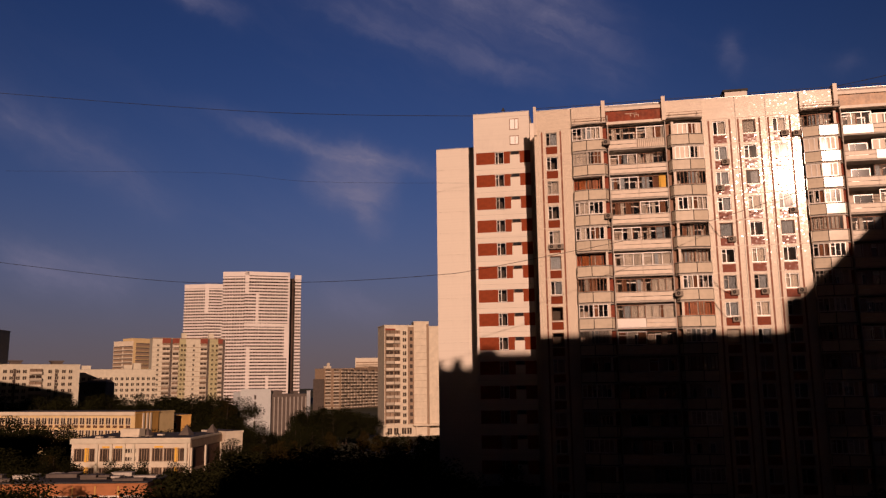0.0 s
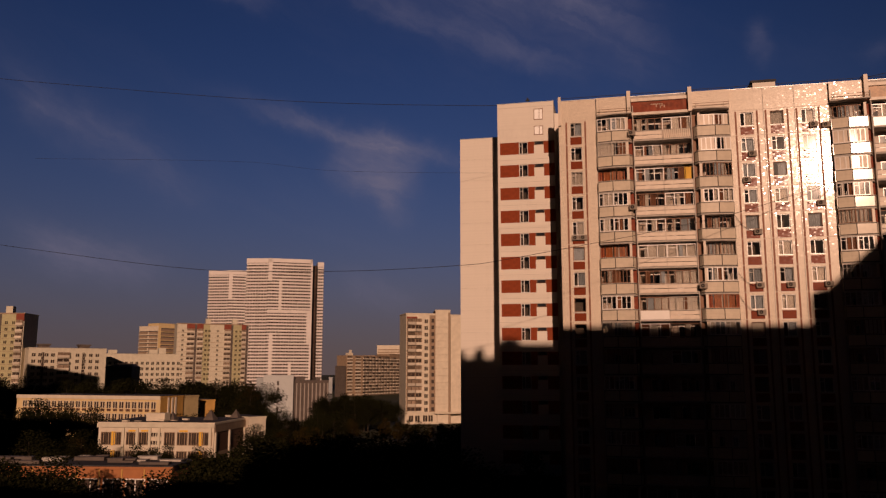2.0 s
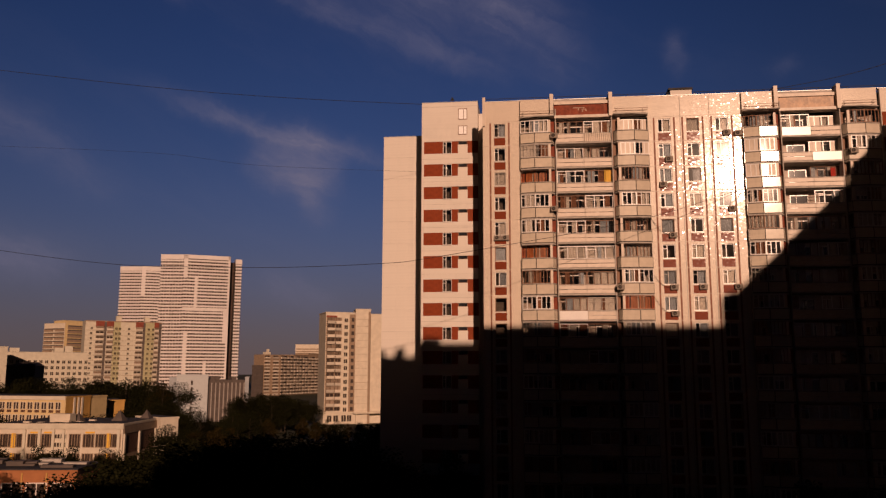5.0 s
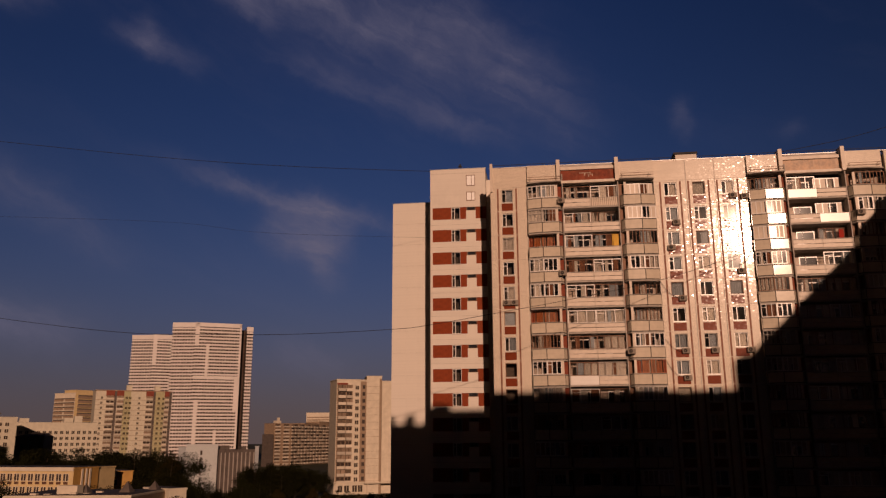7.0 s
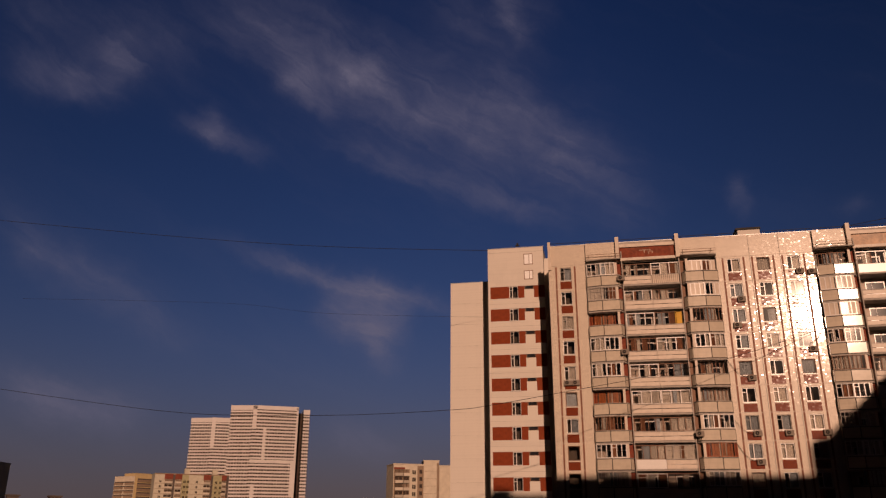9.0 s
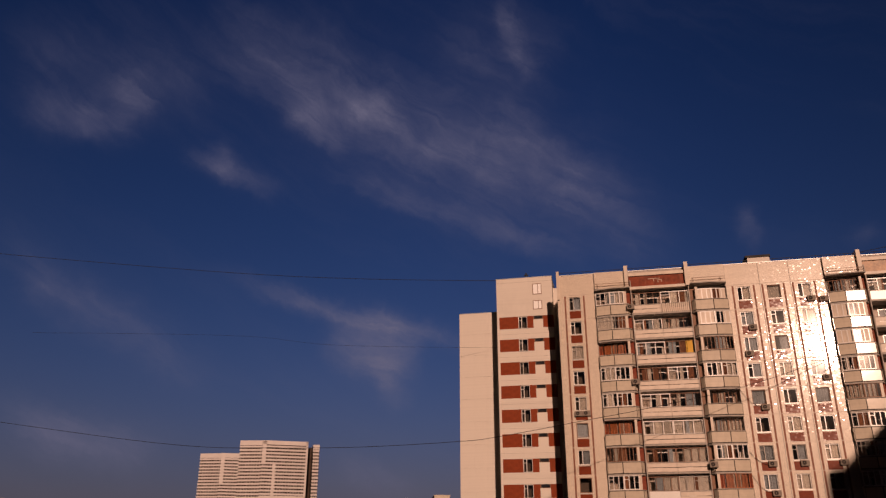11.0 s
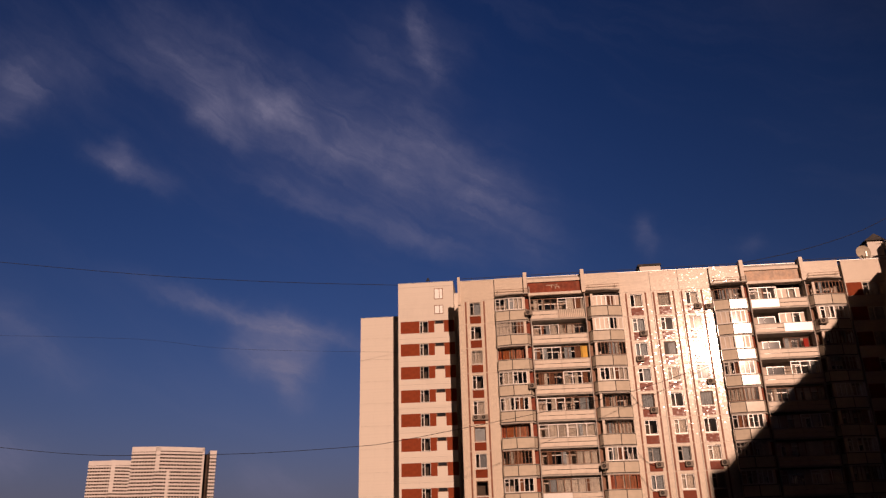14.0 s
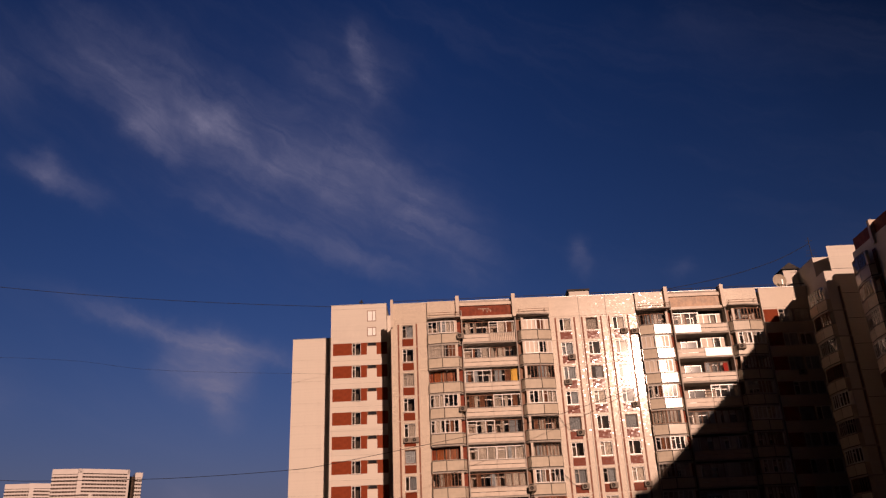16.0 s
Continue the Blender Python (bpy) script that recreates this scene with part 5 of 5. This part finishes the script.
for x in steps(1, ln - 0.5, 13):
    window_grid(og, [x - 0.9], [4.6, 1.0], 2.3, 2.3, WHITE)
    part("pier", shared(("pier",), lambda: Mesh().box(-0.1, 0.1, -0.1, 0, 0, 8.2), FAR_OCHRE), og, (x - 1.6, 0, 0))
rng = random.Random(5)
for i in range(26):
    x, y = rng.uniform(2, ln - 2), rng.uniform(0.6, 6.6)
    w, d, h = rng.uniform(0.8, 5), rng.uniform(0.6, 1.6), rng.uniform(0.15, 0.5)
    r = math.atan2(q.y - p.y, q.x - p.x)
    c = Vector((p.x + x * math.cos(r) - y * math.sin(r), p.y + x * math.sin(r) + y * math.cos(r), 8.7))
    thing("roof_box", c, "low roof duct on the dark flat roof", "roof duct", "roof ducts", turn=r,
          data=Mesh().box(0, w, 0, d, -0.02, h).box(-0.1, w + 0.1, -0.1, d + 0.1, h, h + 0.08).data("roof_box", rng.choice((FAR_DARK, CONCRETE, FAR_DARK))))
for i in range(7):
    v = polar(-33.5 + i * 0.75, 168 + rng.uniform(-3, 3))
    thing("roof_vent", (v.x, v.y, 10.7), "small pale vent on the school roof", "vent", "roof vents",
          data=Mesh().box(-0.6, 0.6, -0.4, 0.4, 0, rng.uniform(0.3, 0.9)).data("roof_vent", FAR_CREAM))


# ---- trees ----
def tree_meshes(seed, height, spread, leaves, leaf_size):
    rng = random.Random(seed)
    trunk = Mesh()

    def limb(p, d, ln, r0, r1, sides=6):
        q = p + d * ln
        u = d.orthogonal().normalized()
        w = d.cross(u)
        i = len(trunk.v)
        for c, r in ((p, r0), (q, r1)):
            for j in range(sides):
                t = 2 * math.pi * j / sides
                trunk.v.append(tuple(c + (u * math.cos(t) + w * math.sin(t)) * r))
        for j in range(sides):
            k = (j + 1) % sides
            trunk.f.append((i + j, i + k, i + sides + k, i + sides + j))
            trunk.m.append(0)
        return q
    top = limb(Vector((0, 0, -0.1)), Vector((0.03, 0.02, 1)).normalized(), height * 0.45, height * 0.022, height * 0.014)
    top = limb(top, Vector((-0.05, 0.04, 1)).normalized(), height * 0.4, height * 0.014, height * 0.004)
    clumps = []
    for i in range(22):
        z = height * rng.uniform(0.22, 0.86)
        a = rng.uniform(0, 2 * math.pi)
        reach = spread * (1.0 - 0.65 * abs(z / height - 0.5) * 2) * rng.uniform(0.55, 1.0)
        d = Vector((math.cos(a), math.sin(a), rng.uniform(0.15, 0.6))).normalized()
        e = limb(Vector((0, 0, z * 0.82)), d, reach, height * 0.009, height * 0.002, 5)
        clumps.append((e, spread * rng.uniform(0.28, 0.5)))
    clumps.append((Vector((0, 0, height * 0.9)), spread * 0.4))
    clumps.append((Vector((0.2, 0, height * 0.72)), spread * 0.55))
    crown = Mesh()
    for i in range(leaves):
        c, r = clumps[i % len(clumps)]
        d = Vector((rng.gauss(0, 1), rng.gauss(0, 1), rng.gauss(0, 0.8))).normalized() * r * rng.random() ** 0.45
        p = c + d
        if p.z > height:
            p.z = height - rng.random()
        u = Vector((rng.gauss(0, 1), rng.gauss(0, 1), rng.gauss(0, 0.6))).normalized()
        w = u.orthogonal().normalized()
        s = leaf_size * rng.uniform(0.6, 1.4)
        j = len(crown.v)
        crown.v += [tuple(p - u * s), tuple(p + w * s * 0.6), tuple(p + u * s), tuple(p - w * s * 0.6)]
        crown.f.append((j, j + 1, j + 2, j + 3))
        crown.m.append(0)
    return trunk, crown


KINDS = []
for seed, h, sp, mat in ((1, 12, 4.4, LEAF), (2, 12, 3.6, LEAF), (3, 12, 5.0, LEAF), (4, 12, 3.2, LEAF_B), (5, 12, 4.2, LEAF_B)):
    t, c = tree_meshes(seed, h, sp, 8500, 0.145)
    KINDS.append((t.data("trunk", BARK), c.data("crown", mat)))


def tree(x, y, h, kind, turn):
    ob = thing("tree", (x, y, 0), "leafy tree with dark green crown in evening shade" if kind < 3 else "leafy tree with browning crown", "tree", "trees")
    ob.scale = (h / 12 * 1.1, h / 12 * 1.1, h / 12)
    ob.rotation_euler = (0, 0, turn)
    t, c = KINDS[kind]
    part("trunk", t, ob)
    part("crown", c, ob)


rng = random.Random(11)


def belt(p, q, n, h0, h1, wide=4.0, kinds=(0, 1, 2)):
    """A belt of trees between two plan points, their heights running from h0 to h1."""
    for i in range(n):
        f = (i + rng.uniform(0.2, 0.8)) / n
        x, y = p[0] + (q[0] - p[0]) * f + rng.uniform(-wide, wide), p[1] + (q[1] - p[1]) * f + rng.uniform(-wide, wide)
        tree(x, y, (h0 + (h1 - h0) * f) * rng.uniform(0.86, 1.04), rng.choice(kinds), rng.uniform(0, 6.28))


def ab(az, d):
    v = polar(az, d)
    return (v.x, v.y)


# courtyard belt before the near roofs
belt(ab(-47, 104), ab(-38.6, 102), 15, 12.2, 11.4, 2)
belt(ab(-39, 84), ab(-34.5, 84), 7, 9.4, 9.2, 2)
belt(ab(-46, 80), ab(-33, 74), 12, 8.6, 8.0, 3)
belt(ab(-35, 78), ab(-29.5, 80), 9, 9.0, 11.5, 3)
belt(ab(-30, 84), ab(-24.5, 98), 12, 10.8, 12.4, 3)
belt(ab(-25, 100), ab(-10, 118), 30, 12.4, 13.2, 4)
belt(ab(-26, 90), ab(-8, 92), 26, 11.4, 12.6, 4)
belt(ab(-30, 70), ab(-10, 70), 22, 9.5, 10.5, 4)
belt((-22, 76), (38, 76), 20, 9.0, 11.0, 3)
belt((-26, 58), (36, 60), 18, 8.0, 9.5, 4)
belt(ab(-34.2, 75), ab(-29.6, 75), 10, 9.8, 12.2, 1.5)
belt(ab(-29.8, 75), ab(-24.0, 78), 12, 12.4, 14.2, 1.5)
belt(ab(-24.5, 84), ab(-18.0, 88), 12, 13.6, 13.8, 2)
# belts between the schools and the towers
belt(ab(-44.5, 152), ab(-37.2, 152), 12, 14.5, 12.0, 4)
belt(ab(-45.5, 200), ab(-35.5, 196), 16, 16.0, 13.6, 5)
belt(ab(-35.5, 188), ab(-27, 192), 18, 11.0, 12.5, 4)
belt(ab(-27.5, 200), ab(-24.5, 230), 9, 12.0, 13.0, 4)
belt(ab(-44, 300), ab(-31, 300), 34, 19.0, 18.0, 6)
belt(ab(-31, 290), ab(-25, 290), 18, 17.5, 17.0, 5)
belt(ab(-25.9, 280), ab(-25.5, 275), 2, 18.0, 18.5, 1, (3, 1))
belt(ab(-24.5, 215), ab(-19.5, 230), 12, 10.5, 9.5, 5)
belt(ab(-20, 320), ab(-15.2, 320), 16, 12.0, 9.5, 6)
belt(ab(-19.8, 290), ab(-17.5, 285), 6, 13.5, 13.0, 4)
belt(ab(-19, 250), ab(-10, 240), 16, 7.0, 6.0, 8, (2, 3, 4))
belt(ab(-34, 150), ab(-28, 146), 7, 8.8, 8.4, 3, (3, 4, 1))
belt(ab(-36.8, 160), ab(-35.6, 150), 4, 10.0, 9.5, 2, (3, 4))
belt(ab(-25, 160), ab(-20, 175), 10, 10.2, 8.6, 4, (3, 4, 0))

# ---- overhead cables ----
def cable(name, pts, r, label):
    P = [Vector(p) for p in pts]
    out = []
    for i in range(len(P) - 1):
        a, b, c, d = P[max(0, i - 1)], P[i], P[i + 1], P[min(len(P) - 1, i + 2)]
        for j in range(8):
            t = j / 8
            out.append(0.5 * ((2 * b) + (c - a) * t + (2 * a - 5 * b + 4 * c - d) * t * t + (3 * b - a - 3 * c + d) * t ** 3))
    out.append(P[-1])
    tagged(tube(name, out, r, BLACK), label, "cable")


def on_sight(az, el, d):
    v = polar(az, d)
    return (v.x, v.y, 20.5 + d * math.tan(radians(el)))


cable("overhead_cable", [on_sight(-46, 8.3, 102), on_sight(-39.9, 7.85, 91), on_sight(-33.2, 7.3, 84), on_sight(-28.5, 7.04, 80), on_sight(-24.4, 7.1, 77),
                         on_sight(-18.1, 7.28, 74), on_sight(-11.1, 7.7, 72), on_sight(-8.2, 8.03, 72), on_sight(-1.4, 9.15, 74), on_sight(2.2, 9.72, 77),
                         on_sight(8.4, 10.79, 83), on_sight(14.0, 12.2, 89.6)], 0.025, "thin black sagging cable between the blocks")
cable("overhead_cable", [on_sight(-47, 17.9, 118), on_sight(-40.7, 18.35, 112), on_sight(-27.7, 18.9, 102), on_sight(-18.2, 19.04, 97), (-13.4, 93.6, 53.0)], 0.03,
      "thin black cable running to the stair tower roof")
cable("overhead_cable", [on_sight(-40, 13.6, 110), on_sight(-27, 14.6, 100), on_sight(-20, 14.3, 96), (-14.0, 99.6, 46.0)], 0.012, "very thin faint cable in the sky")
cable("roof_cable", [(26.0, 87.6, 51.2), (33.0, 87.0, 52.2), (39.0, 86.0, 53.6), (42.9, 85.0, 55.2)], 0.03, "black cable from the roof edge to the aerial")
